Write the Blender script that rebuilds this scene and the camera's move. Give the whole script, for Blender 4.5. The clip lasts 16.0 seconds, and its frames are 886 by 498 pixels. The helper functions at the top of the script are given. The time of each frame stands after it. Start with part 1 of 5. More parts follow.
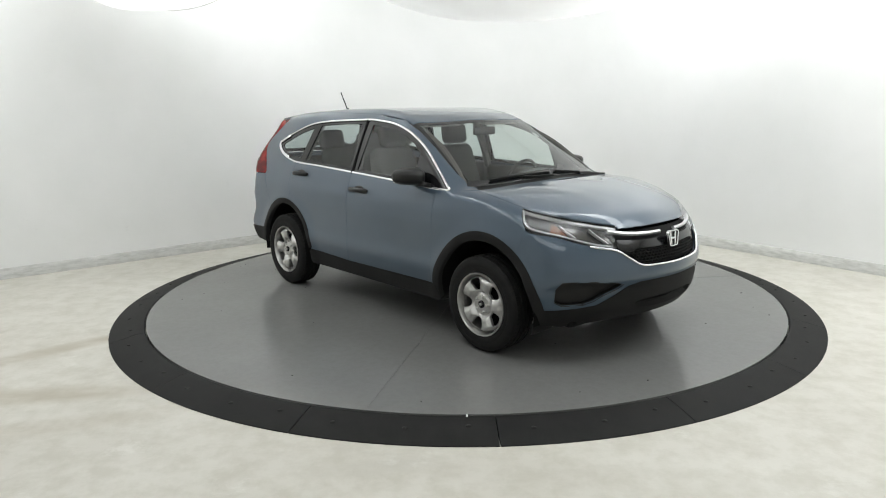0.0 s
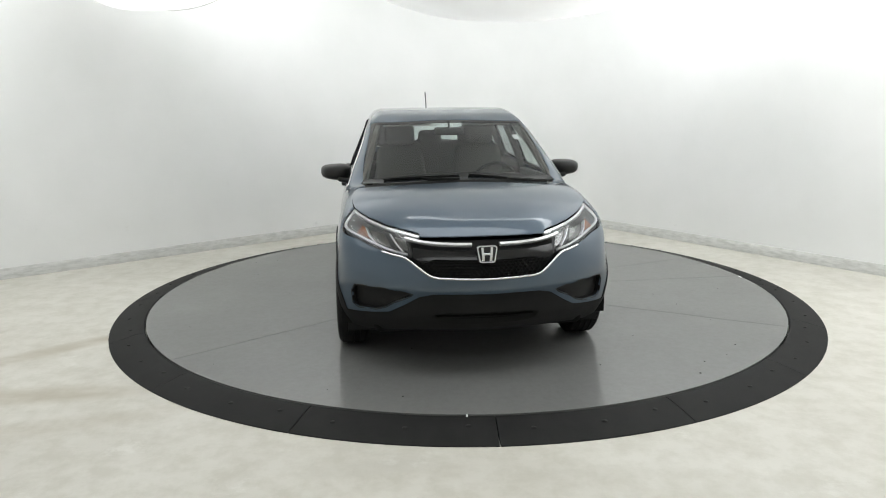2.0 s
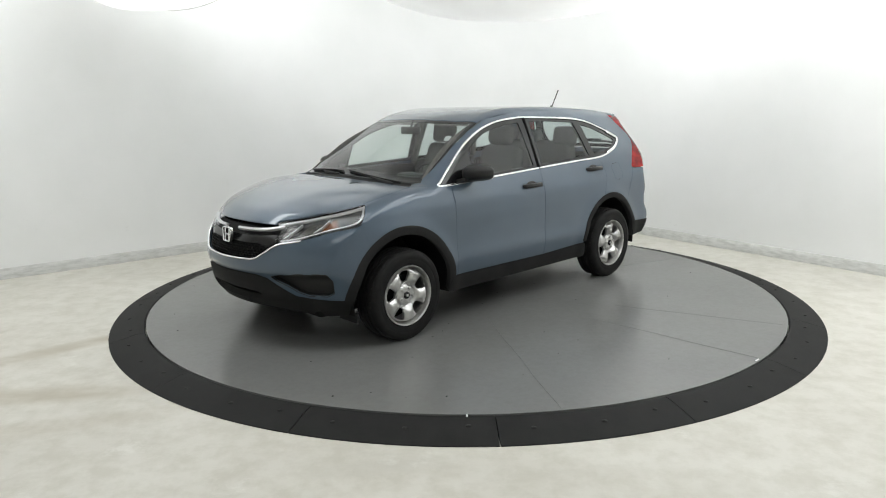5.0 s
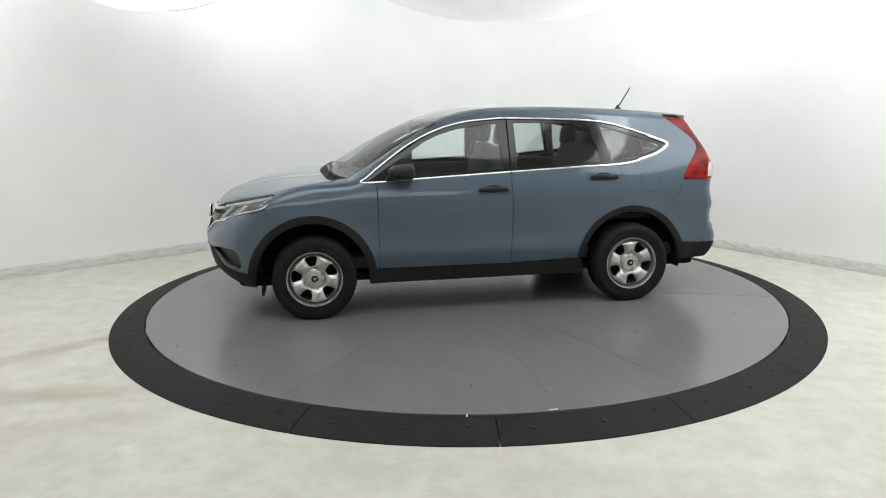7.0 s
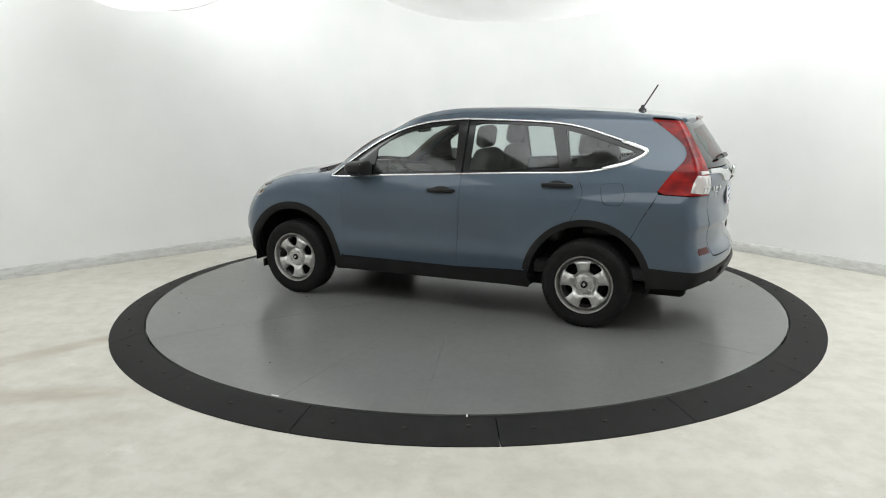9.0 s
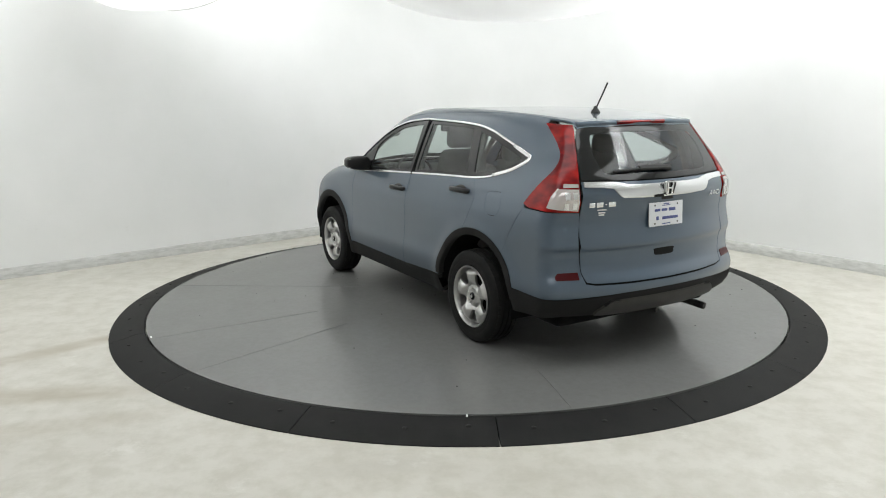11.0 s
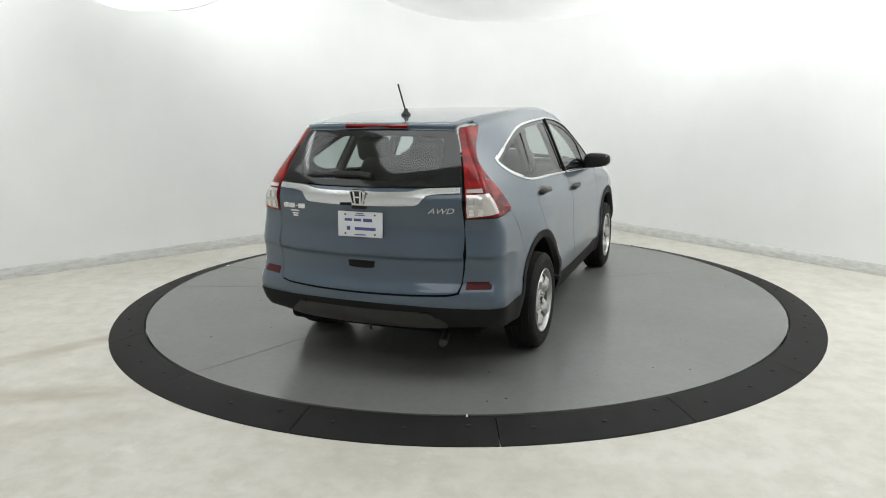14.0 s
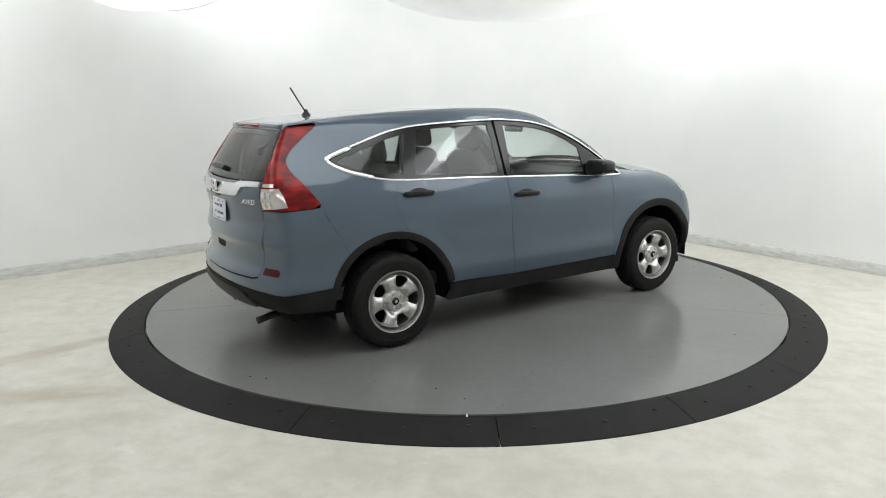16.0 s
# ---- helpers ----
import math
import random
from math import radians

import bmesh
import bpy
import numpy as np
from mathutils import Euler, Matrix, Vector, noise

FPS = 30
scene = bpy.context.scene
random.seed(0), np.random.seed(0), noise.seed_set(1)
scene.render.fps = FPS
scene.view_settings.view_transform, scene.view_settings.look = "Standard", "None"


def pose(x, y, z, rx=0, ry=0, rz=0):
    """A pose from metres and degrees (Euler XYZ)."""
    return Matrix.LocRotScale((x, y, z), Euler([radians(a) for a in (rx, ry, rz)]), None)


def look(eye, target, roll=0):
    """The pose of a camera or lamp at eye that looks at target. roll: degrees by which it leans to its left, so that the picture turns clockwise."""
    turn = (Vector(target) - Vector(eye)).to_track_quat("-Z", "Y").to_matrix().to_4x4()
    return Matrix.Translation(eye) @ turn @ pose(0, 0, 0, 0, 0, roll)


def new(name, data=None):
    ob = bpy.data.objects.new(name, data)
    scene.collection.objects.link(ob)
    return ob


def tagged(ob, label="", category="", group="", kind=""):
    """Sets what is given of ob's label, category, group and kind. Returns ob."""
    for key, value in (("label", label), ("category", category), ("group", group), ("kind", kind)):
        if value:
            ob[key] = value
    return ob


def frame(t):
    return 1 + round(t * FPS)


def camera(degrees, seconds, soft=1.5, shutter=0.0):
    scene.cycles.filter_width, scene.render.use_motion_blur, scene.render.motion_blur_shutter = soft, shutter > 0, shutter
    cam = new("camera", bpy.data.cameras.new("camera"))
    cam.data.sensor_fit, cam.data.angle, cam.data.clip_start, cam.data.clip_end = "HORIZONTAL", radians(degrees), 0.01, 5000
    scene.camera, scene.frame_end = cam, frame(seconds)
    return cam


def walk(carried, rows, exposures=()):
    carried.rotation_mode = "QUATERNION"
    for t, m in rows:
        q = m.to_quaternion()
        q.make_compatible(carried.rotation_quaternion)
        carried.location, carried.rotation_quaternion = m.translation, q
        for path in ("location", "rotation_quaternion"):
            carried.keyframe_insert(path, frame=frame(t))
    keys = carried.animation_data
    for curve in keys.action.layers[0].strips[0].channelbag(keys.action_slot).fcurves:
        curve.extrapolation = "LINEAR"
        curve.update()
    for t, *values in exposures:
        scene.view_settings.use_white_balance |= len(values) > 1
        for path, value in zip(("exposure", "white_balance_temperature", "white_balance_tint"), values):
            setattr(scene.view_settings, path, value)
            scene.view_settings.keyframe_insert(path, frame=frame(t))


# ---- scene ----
from mathutils import geometry
cam = camera(64.54, 16.0, soft=1.05)
FLOOR_TO_DECK = 0.057           # the turntable's deck stands this far over the floor
EYE = Vector((0.0, -6.240, 1.647 + FLOOR_TO_DECK))
_p, _y = radians(11.626), radians(-1.629)
AIM = EYE + Vector((math.sin(_y) * math.cos(_p), math.cos(_y) * math.cos(_p), -math.sin(_p)))
walk(cam, [(0.0, look(EYE, AIM, -0.697)), (16.0, look(EYE, AIM, -0.697))])

# ---- light: unseen area lamps, added high up to light a closed white booth
world = bpy.data.worlds.new("world")
scene.world = world
world.use_nodes = True
world.node_tree.nodes["Background"].inputs[0].default_value = (1, 1, 1, 1)
world.node_tree.nodes["Background"].inputs[1].default_value = 0.05
scene.view_settings.exposure = 0.0


def area_lamp(name, where, target, sx, sy, watts, colour):
    data = bpy.data.lights.new(name, "AREA")
    data.shape, data.size, data.size_y, data.energy, data.color = "RECTANGLE", sx, sy, watts, colour
    ob = new(name, data)
    ob.matrix_world = look(where, target)
    return tagged(ob, "unseen area lamp added high over the booth", "lamp", "ceiling lamp boxes")


WHITE = (0.96, 0.99, 1.0)
area_lamp("ceiling_lamp", (-2.75, -0.20, 4.0), (-4.05, 1.45, 1.6), 4.2, 1.7, 160, WHITE)
area_lamp("ceiling_lamp", (2.60, -0.75, 4.0), (4.15, 0.60, 1.6), 4.2, 1.7, 142, WHITE)
# added behind the fabric to brighten the back wall
area_lamp("ceiling_lamp", (1.25, 1.25, 3.30), (1.55, 4.1, 0.7), 3.4, 0.8, 30, WHITE)
# added above the fabric so that light comes through it
area_lamp("ceiling_lamp", (0.55, 0.2, 4.05), (0.55, 0.22, 0), 3.4, 1.2, 44, WHITE)
area_lamp("ceiling_lamp", (0.0, -2.8, 4.05), (0.0, -2.78, 0), 4.5, 1.6, 60, WHITE)
area_lamp("ceiling_lamp", (-4.4, -2.8, 4.05), (-4.4, -2.78, 0), 2.0, 3.0, 27, WHITE)
area_lamp("ceiling_lamp", (4.4, -2.2, 4.05), (4.4, -2.18, 0), 2.0, 3.0, 50, WHITE)
area_lamp("ceiling_lamp", (0.0, -6.6, 4.05), (0.0, -6.58, 0), 5.0, 1.6, 50, WHITE)


# ---- materials
class Nodes:
    def __init__(self, name, **inputs):
        self.m = bpy.data.materials.new(name)
        self.m.use_nodes = True
        self.t = self.m.node_tree
        self.b = self.t.nodes["Principled BSDF"]
        self.set(**inputs)

    def set(self, **inputs):
        for k, v in inputs.items():
            self.b.inputs[k.replace("_", " ")].default_value = (*v, 1) if isinstance(v, tuple) else v

    def node(self, kind, **sockets):
        n = self.t.nodes.new(kind)
        for k, v in sockets.items():
            n.inputs[k.replace("_", " ")].default_value = v
        return n

    def link(self, a, b):
        self.t.links.new(a, b)

    def where(self, scale=(1, 1, 1)):
        c, mp = self.node("ShaderNodeTexCoord"), self.node("ShaderNodeMapping")
        mp.inputs["Scale"].default_value = scale
        self.link(c.outputs["Object"], mp.inputs["Vector"])
        return mp.outputs["Vector"]

    def noise(self, scale, detail=4, stretch=(1, 1, 1), rough=0.55):
        n = self.node("ShaderNodeTexNoise", Scale=scale, Detail=detail, Roughness=rough)
        self.link(self.where(stretch), n.inputs["Vector"])
        return n.outputs["Fac"]

    def ramp(self, fac, *stops):
        r = self.node("ShaderNodeValToRGB")
        e = r.color_ramp.elements
        while len(e) < len(stops):
            e.new(0.5)
        for s, (p, c) in zip(e, stops):
            s.position, s.color = p, (*c, 1) if isinstance(c, tuple) else (c, c, c, 1)
        self.link(fac, r.inputs[0])
        return r.outputs[0]

    def mix(self, fac, a, b, kind="MIX"):
        n = self.node("ShaderNodeMix")
        n.data_type, n.blend_type = "RGBA", kind
        for s, v in ((n.inputs[0], fac), (n.inputs[6], a), (n.inputs[7], b)):
            if isinstance(v, (int, float)):
                s.default_value = v
            elif isinstance(v, tuple):
                s.default_value = (*v, 1)
            else:
                self.link(v, s)
        return n.outputs[2]

    def bump(self, height, strength, distance=0.01):
        n = self.node("ShaderNodeBump", Strength=strength, Distance=distance)
        self.link(height, n.inputs["Height"])
        self.link(n.outputs[0], self.b.inputs["Normal"])

    def colour(self, c):
        self.link(c, self.b.inputs["Base Color"])

    def rough(self, c):
        self.link(c, self.b.inputs["Roughness"])


M = {}
BROWN, GREY = (0.40, 0.355, 0.27), (0.50, 0.48, 0.42)
# x, y, turn, half length, half width, strength, colour
FLOOR_TRACES = [(-3.05, -1.60, 44, 1.3, 0.13, 0.85, BROWN), (-2.6, -2.30, 10, 1.2, 0.17, 0.75, BROWN), (-2.3, -2.75, 20, 0.9, 0.14, 0.6, BROWN),
                (-0.42, -3.16, 12, 0.40, 0.10, 0.8, GREY), (0.9, -3.3, -8, 1.5, 0.2, 0.35, GREY), (4.2, -0.1, -50, 1.5, 0.2, 0.35, GREY), (2.9, -2.7, 40, 1.4, 0.2, 0.3, GREY)]


def make_materials():
    # blue-grey metallic paint with a clear coat and fine flakes
    n = Nodes("car_paint", Metallic=0.35, Roughness=0.38, Coat_Weight=1.0, Coat_Roughness=0.05)
    fl = n.noise(900, 2)
    n.colour(n.mix(n.ramp(n.noise(2.2, 3), (0.35, 0.0), (0.7, 1.0)), (0.056, 0.086, 0.123), (0.062, 0.094, 0.132)))
    n.bump(fl, 0.04, 0.0005)
    M["paint"] = n.m
    for key, name, col, rough, spec in (("plastic", "textured_plastic", 0.014, 0.66, 0.22), ("plastic_smooth", "smooth_black_plastic", 0.011, 0.38, 0.35)):
        n = Nodes(name, Roughness=rough)
        n.b.inputs["Specular IOR Level"].default_value = spec
        n.colour(n.ramp(n.noise(6, 5), (0.3, (col * 0.85,) * 3), (0.7, (col * 1.2, col * 1.2, col * 1.18))))
        n.bump(n.noise(700, 2), 0.25, 0.0006)
        M[key] = n.m
    M["gloss_black"] = Nodes("gloss_black", Base_Color=(0.010, 0.010, 0.011), Roughness=0.12).m
    M["frit"] = Nodes("glass_border", Base_Color=(0.008, 0.009, 0.010), Roughness=0.06).m
    M["dark"] = Nodes("underbody_black", Base_Color=(0.010, 0.010, 0.010), Roughness=0.85, Specular_IOR_Level=0.12).m
    M["void"] = Nodes("deep_black", Base_Color=(0.006, 0.006, 0.006), Roughness=0.7, Specular_IOR_Level=0.2).m
    M["chrome"] = Nodes("chrome", Base_Color=(0.82, 0.83, 0.84), Metallic=1.0, Roughness=0.10).m
    M["satin_chrome"] = Nodes("satin_chrome", Base_Color=(0.72, 0.73, 0.74), Metallic=1.0, Roughness=0.22).m
    M["strip"] = Nodes("lamp_strip", Base_Color=(0.72, 0.72, 0.73), Metallic=0.7, Roughness=0.3).m
    M["reflector"] = Nodes("lamp_reflector", Base_Color=(0.17, 0.165, 0.16), Metallic=1.0, Roughness=0.15).m
    n = Nodes("dull_steel", Metallic=0.8, Roughness=0.5)
    n.colour(n.ramp(n.noise(18, 5), (0.3, (0.03, 0.028, 0.026)), (0.7, (0.10, 0.095, 0.09))))
    M["steel"] = n.m
    M["lamp_black"] = Nodes("lamp_housing", Base_Color=(0.045, 0.045, 0.046), Roughness=0.35, Metallic=0.3).m
    M["mirror"] = Nodes("mirror_glass", Base_Color=(0.86, 0.90, 0.88), Metallic=1.0, Roughness=0.02).m
    M["amber"] = Nodes("amber_lens", Base_Color=(0.20, 0.065, 0.018), Roughness=0.2, Coat_Weight=0.5).m
    n = Nodes("red_lens", Roughness=0.22, Coat_Weight=0.2, Coat_Roughness=0.03)
    n.b.inputs["Specular IOR Level"].default_value = 0.2
    n.colour(n.ramp(n.noise(7, 2, (1, 1, 2)), (0.35, (0.12, 0.003, 0.005)), (0.65, (0.36, 0.012, 0.010))))
    n.set(Subsurface_Weight=0.0)
    M["red"] = n.m
    M["dark_red"] = Nodes("dark_red_lens", Base_Color=(0.055, 0.003, 0.005), Roughness=0.3, Specular_IOR_Level=0.2).m
    M["clear_lens"] = Nodes("clear_lens", Base_Color=(0.62, 0.57, 0.56), Metallic=0.5, Roughness=0.14, Coat_Weight=1.0).m
    M["white_ink"] = Nodes("white_mark", Base_Color=(0.7, 0.7, 0.7), Roughness=0.4).m
    M["blue_ink"] = Nodes("blue_mark", Base_Color=(0.07, 0.09, 0.26), Roughness=0.4).m
    M["plate"] = Nodes("plate_white", Base_Color=(0.74, 0.75, 0.78), Roughness=0.35).m
    n = Nodes("skid_plastic", Roughness=0.5)
    n.colour(n.ramp(n.noise(9, 5), (0.3, (0.034, 0.032, 0.029)), (0.7, (0.048, 0.045, 0.041))))
    M["skid"] = n.m
    M["seam"] = Nodes("seam_grey", Base_Color=(0.085, 0.085, 0.082), Roughness=0.5).m
    # panes: clear sheet with a glossy face
    for key, name, tint in (("glass", "window_glass", (0.80, 0.86, 0.84)), ("tint", "tinted_glass", (0.68, 0.74, 0.73)), ("lens", "lamp_lens", (0.94, 0.95, 0.96))):
        m = bpy.data.materials.new(name)
        m.use_nodes = True
        t = m.node_tree
        t.nodes.clear()
        out, mixn = t.nodes.new("ShaderNodeOutputMaterial"), t.nodes.new("ShaderNodeMixShader")
        tr, gl, fr = t.nodes.new("ShaderNodeBsdfTransparent"), t.nodes.new("ShaderNodeBsdfGlossy"), t.nodes.new("ShaderNodeLayerWeight")
        pw, sc = t.nodes.new("ShaderNodeMath"), t.nodes.new("ShaderNodeMath")
        pw.operation, pw.inputs[1].default_value = "POWER", 7.0 if key == "lens" else 4.5
        sc.operation, sc.inputs[1].default_value, sc.inputs[2].default_value = "MULTIPLY_ADD", 0.85, 0.06
        tr.inputs[0].default_value = (*tint, 1)
        gl.inputs["Roughness"].default_value = 0.02
        fr.inputs["Blend"].default_value = 0.5
        t.links.new(fr.outputs["Facing"], pw.inputs[0])
        t.links.new(pw.outputs[0], sc.inputs[0])
        t.links.new(sc.outputs[0], mixn.inputs[0])
        t.links.new(tr.outputs[0], mixn.inputs[1])
        t.links.new(gl.outputs[0], mixn.inputs[2])
        t.links.new(mixn.outputs[0], out.inputs[0])
        M[key] = m
    # tyres, wheels
    n = Nodes("tyre_rubber", Roughness=0.72)
    n.b.inputs["Specular IOR Level"].default_value = 0.25
    n.colour(n.ramp(n.noise(14, 5), (0.3, (0.006, 0.006, 0.006)), (0.75, (0.013, 0.0125, 0.012))))
    n.bump(n.noise(160, 3), 0.2, 0.001)
    M["rubber"] = n.m
    n = Nodes("silver_wheel_paint", Metallic=0.85, Roughness=0.30)
    n.colour(n.ramp(n.noise(24, 4), (0.3, (0.50, 0.495, 0.485)), (0.7, (0.60, 0.595, 0.585))))
    M["silver"] = n.m
    # cabin
    n = Nodes("seat_cloth", Roughness=0.9)
    n.colour(n.ramp(n.noise(60, 4), (0.3, (0.085, 0.083, 0.078)), (0.7, (0.12, 0.118, 0.11))))
    n.bump(n.noise(400, 2), 0.3, 0.001)
    M["cloth"] = n.m
    n = Nodes("cabin_trim", Roughness=0.85)
    n.colour(n.ramp(n.noise(30, 3), (0.3, (0.30, 0.295, 0.28)), (0.7, (0.36, 0.355, 0.335))))
    M["trim"] = n.m
    n = Nodes("dashboard_plastic", Roughness=0.7)
    n.colour(n.ramp(n.noise(40, 3), (0.3, (0.035, 0.036, 0.036)), (0.7, (0.05, 0.05, 0.05))))
    M["dash"] = n.m
    # booth walls: white paint with scuffs and faint roller streaks
    n = Nodes("white_wall_paint", Roughness=0.62)
    base = n.ramp(n.noise(1.3, 5), (0.3, (0.825, 0.83, 0.815)), (0.7, (0.87, 0.87, 0.86)))
    scuff = n.ramp(n.noise(2.6, 6, (1, 1, 1.6), 0.7), (0.66, 0.0), (0.80, 1.0))
    low = n.node("ShaderNodeSeparateXYZ")
    n.link(n.where(), low.inputs[0])
    near = n.ramp(low.outputs["Z"], (0.0, 1.0), (1.0, 0.0))
    n.colour(n.mix(n.mix(1.0, scuff, near, "MULTIPLY"), base, (0.56, 0.555, 0.53)))
    n.bump(n.noise(90, 3), 0.12, 0.002)
    M["wall"] = n.m
    n = Nodes("white_ceiling_paint", Roughness=0.8)
    n.colour(n.ramp(n.noise(2, 4), (0.3, (0.78, 0.78, 0.765)), (0.7, (0.83, 0.83, 0.815))))
    M["ceiling"] = n.m
    n = Nodes("skirting_paint", Roughness=0.5)
    n.colour(n.ramp(n.noise(9, 6, (1, 1, 4)), (0.35, (0.50, 0.50, 0.475)), (0.6, (0.63, 0.63, 0.605))))
    M["skirting"] = n.m
    # worn ivory floor with grey-brown traces of traffic
    n = Nodes("ivory_floor_paint", Roughness=0.5)
    base = n.ramp(n.noise(0.8, 6, rough=0.55), (0.30, (0.585, 0.562, 0.500)), (0.70, (0.675, 0.655, 0.595)))
    fine = n.ramp(n.noise(6, 9, rough=0.68), (0.38, (0.88, 0.875, 0.85)), (0.58, (1.0, 1.0, 1.0)))
    c = n.mix(1.0, base, fine, "MULTIPLY")
    # long tyre traces that sweep past the turntable, broken by wear
    sep = n.node("ShaderNodeSeparateXYZ")
    n.link(n.where(), sep.inputs[0])
    wear = n.ramp(n.noise(1.7, 6, (0.5, 1.6, 1), 0.62), (0.34, 0.15), (0.66, 1.0))

    def trace(x, y, turn, length, width, depth, colour, under):
        mp = n.node("ShaderNodeMapping")
        mp.vector_type = "TEXTURE"
        mp.inputs["Location"].default_value, mp.inputs["Rotation"].default_value, mp.inputs["Scale"].default_value = (x, y, 0), (0, 0, radians(turn)), (length, width, 50)
        n.link(n.where(), mp.inputs["Vector"])
        g = n.node("ShaderNodeTexGradient")
        g.gradient_type = "SPHERICAL"
        n.link(mp.outputs[0], g.inputs[0])
        m = n.mix(1.0, n.ramp(g.outputs["Fac"], (0.0, 0.0), (0.6, depth)), wear, "MULTIPLY")
        return n.mix(m, under, colour)
    for q in FLOOR_TRACES:
        c = trace(*q, c)
    pale = n.ramp(n.noise(1.9, 9, rough=0.72), (0.60, 0.0), (0.67, 0.30))
    c = n.mix(pale, c, (0.82, 0.81, 0.765))
    n.colour(c)
    n.rough(n.ramp(n.noise(5, 5), (0.3, 0.42), (0.7, 0.6)))
    n.bump(n.noise(30, 5), 0.05, 0.003)
    M["floor"] = n.m
    # grey deck paint, half glossy
    n = Nodes("grey_deck_paint", Roughness=0.25)
    base = n.ramp(n.noise(0.8, 5), (0.3, (0.170, 0.171, 0.166)), (0.7, (0.192, 0.193, 0.187)))
    fine = n.ramp(n.noise(26, 6, rough=0.7), (0.35, (0.93, 0.93, 0.92)), (0.6, (1, 1, 1)))
    n.colour(n.mix(1.0, base, fine, "MULTIPLY"))
    n.rough(n.ramp(n.noise(2.5, 5), (0.3, 0.19), (0.7, 0.24)))
    M["deck"] = n.m
    n = Nodes("black_ramp_rubber", Roughness=0.6)
    n.b.inputs["Specular IOR Level"].default_value = 0.14
    inf = n.node("ShaderNodeObjectInfo")
    tone = n.ramp(inf.outputs["Random"], (0.0, (0.015, 0.015, 0.0148)), (1.0, (0.0215, 0.0215, 0.021)))
    n.colour(n.mix(1.0, tone, n.ramp(n.noise(7, 6, rough=0.65), (0.3, (0.8, 0.8, 0.8)), (0.7, (1.15, 1.15, 1.12))), "MULTIPLY"))
    n.bump(n.noise(120, 4), 0.2, 0.002)
    M["ramp"] = n.m
    n = Nodes("white_fabric", Roughness=0.9)
    n.colour(n.ramp(n.noise(3, 4), (0.3, (0.82, 0.81, 0.80)), (0.7, (0.88, 0.875, 0.87))))
    n.bump(n.noise(4, 3, (1, 4, 1)), 0.2, 0.02)
    back, both_ways = n.node("ShaderNodeBsdfTranslucent"), n.node("ShaderNodeMixShader", Fac=0.5)
    back.inputs[0].default_value = (0.86, 0.86, 0.85, 1)
    n.link(n.b.outputs[0], both_ways.inputs[1])
    n.link(back.outputs[0], both_ways.inputs[2])
    n.link(both_ways.outputs[0], n.t.nodes["Material Output"].inputs[0])
    M["fabric"] = n.m


make_materials()


# ---- small builders
def part(name, bm, material, parent=None, label="", smooth_all=False):
    """Links a bmesh as one mesh object under a thing or part."""
    bmesh.ops.recalc_face_normals(bm, faces=bm.faces)
    me = bpy.data.meshes.new(name)
    for f in bm.faces:
        f.smooth = True
    bm.to_mesh(me)
    bm.free()
    if not smooth_all:
        me.set_sharp_from_angle(angle=radians(38))
    me.materials.append(material)
    ob = new(name, me)
    ob.parent = parent
    return tagged(ob, label)


def cube(centre, size, bevel=0.0, turn=None):
    bm = bmesh.new()
    bmesh.ops.create_cube(bm, size=1)
    bmesh.ops.scale(bm, vec=size, verts=bm.verts)
    if bevel:
        bmesh.ops.bevel(bm, geom=bm.edges[:], offset=min(bevel, min(size) * 0.49), segments=3, profile=0.5, affect="EDGES")
    if turn:
        bmesh.ops.transform(bm, matrix=turn, verts=bm.verts)
    bmesh.ops.translate(bm, vec=centre, verts=bm.verts)
    return bm


def tube(points, r, sides=10):
    pts = [Vector(p) for p in smooth(points, 5)] if len(points) > 2 else points
    bm = bmesh.new()
    rings = []
    for i, p in enumerate(pts):
        t = (pts[min(i + 1, len(pts) - 1)] - pts[max(i - 1, 0)]).normalized()
        a = t.orthogonal().normalized() if i == 0 else (a - t * a.dot(t)).normalized()
        b = t.cross(a)
        rings.append([bm.verts.new(p + (a * math.cos(k / sides * math.tau) + b * math.sin(k / sides * math.tau)) * r) for k in range(sides)])
    for q, s in zip(rings, rings[1:]):
        for k in range(sides):
            bm.faces.new((q[k], q[(k + 1) % sides], s[(k + 1) % sides], s[k]))
    bm.faces.new(rings[0][::-1]), bm.faces.new(rings[-1])
    return bm


def lathe(profile, n=48, centre=(0, 0, 0), axis="z"):
    """A turned body: profile of (radius, height) pairs."""
    bm = bmesh.new()
    rings = []
    for r, h in profile:
        row = []
        for i in range(1 if r == 0 else n):
            a = i / n * math.tau
            c = (r * math.cos(a), r * math.sin(a), h) if axis == "z" else (r * math.cos(a), h, r * math.sin(a))
            row.append(bm.verts.new(Vector(c) + Vector(centre)))
        rings.append(row)
    for q, s in zip(rings, rings[1:]):
        for i in range(n):
            j = (i + 1) % n
            if len(q) > 1 and len(s) > 1:
                bm.faces.new((q[i], q[j], s[j], s[i]))
            elif len(q) > 1:
                bm.faces.new((q[i], q[j], s[0]))
            elif len(s) > 1:
                bm.faces.new((q[0], s[j], s[i]))
    return bm


def dome(r, h):
    return lathe([(0, h), (r * 0.5, h * 0.85), (r * 0.86, h * 0.5), (r, 0)], 20)


def merged(bms):
    out = bmesh.new()
    for b in bms:
        me = bpy.data.meshes.new("tmp")
        b.to_mesh(me)
        out.from_mesh(me)
        bpy.data.meshes.remove(me)
        b.free()
    return out


MESHES = []


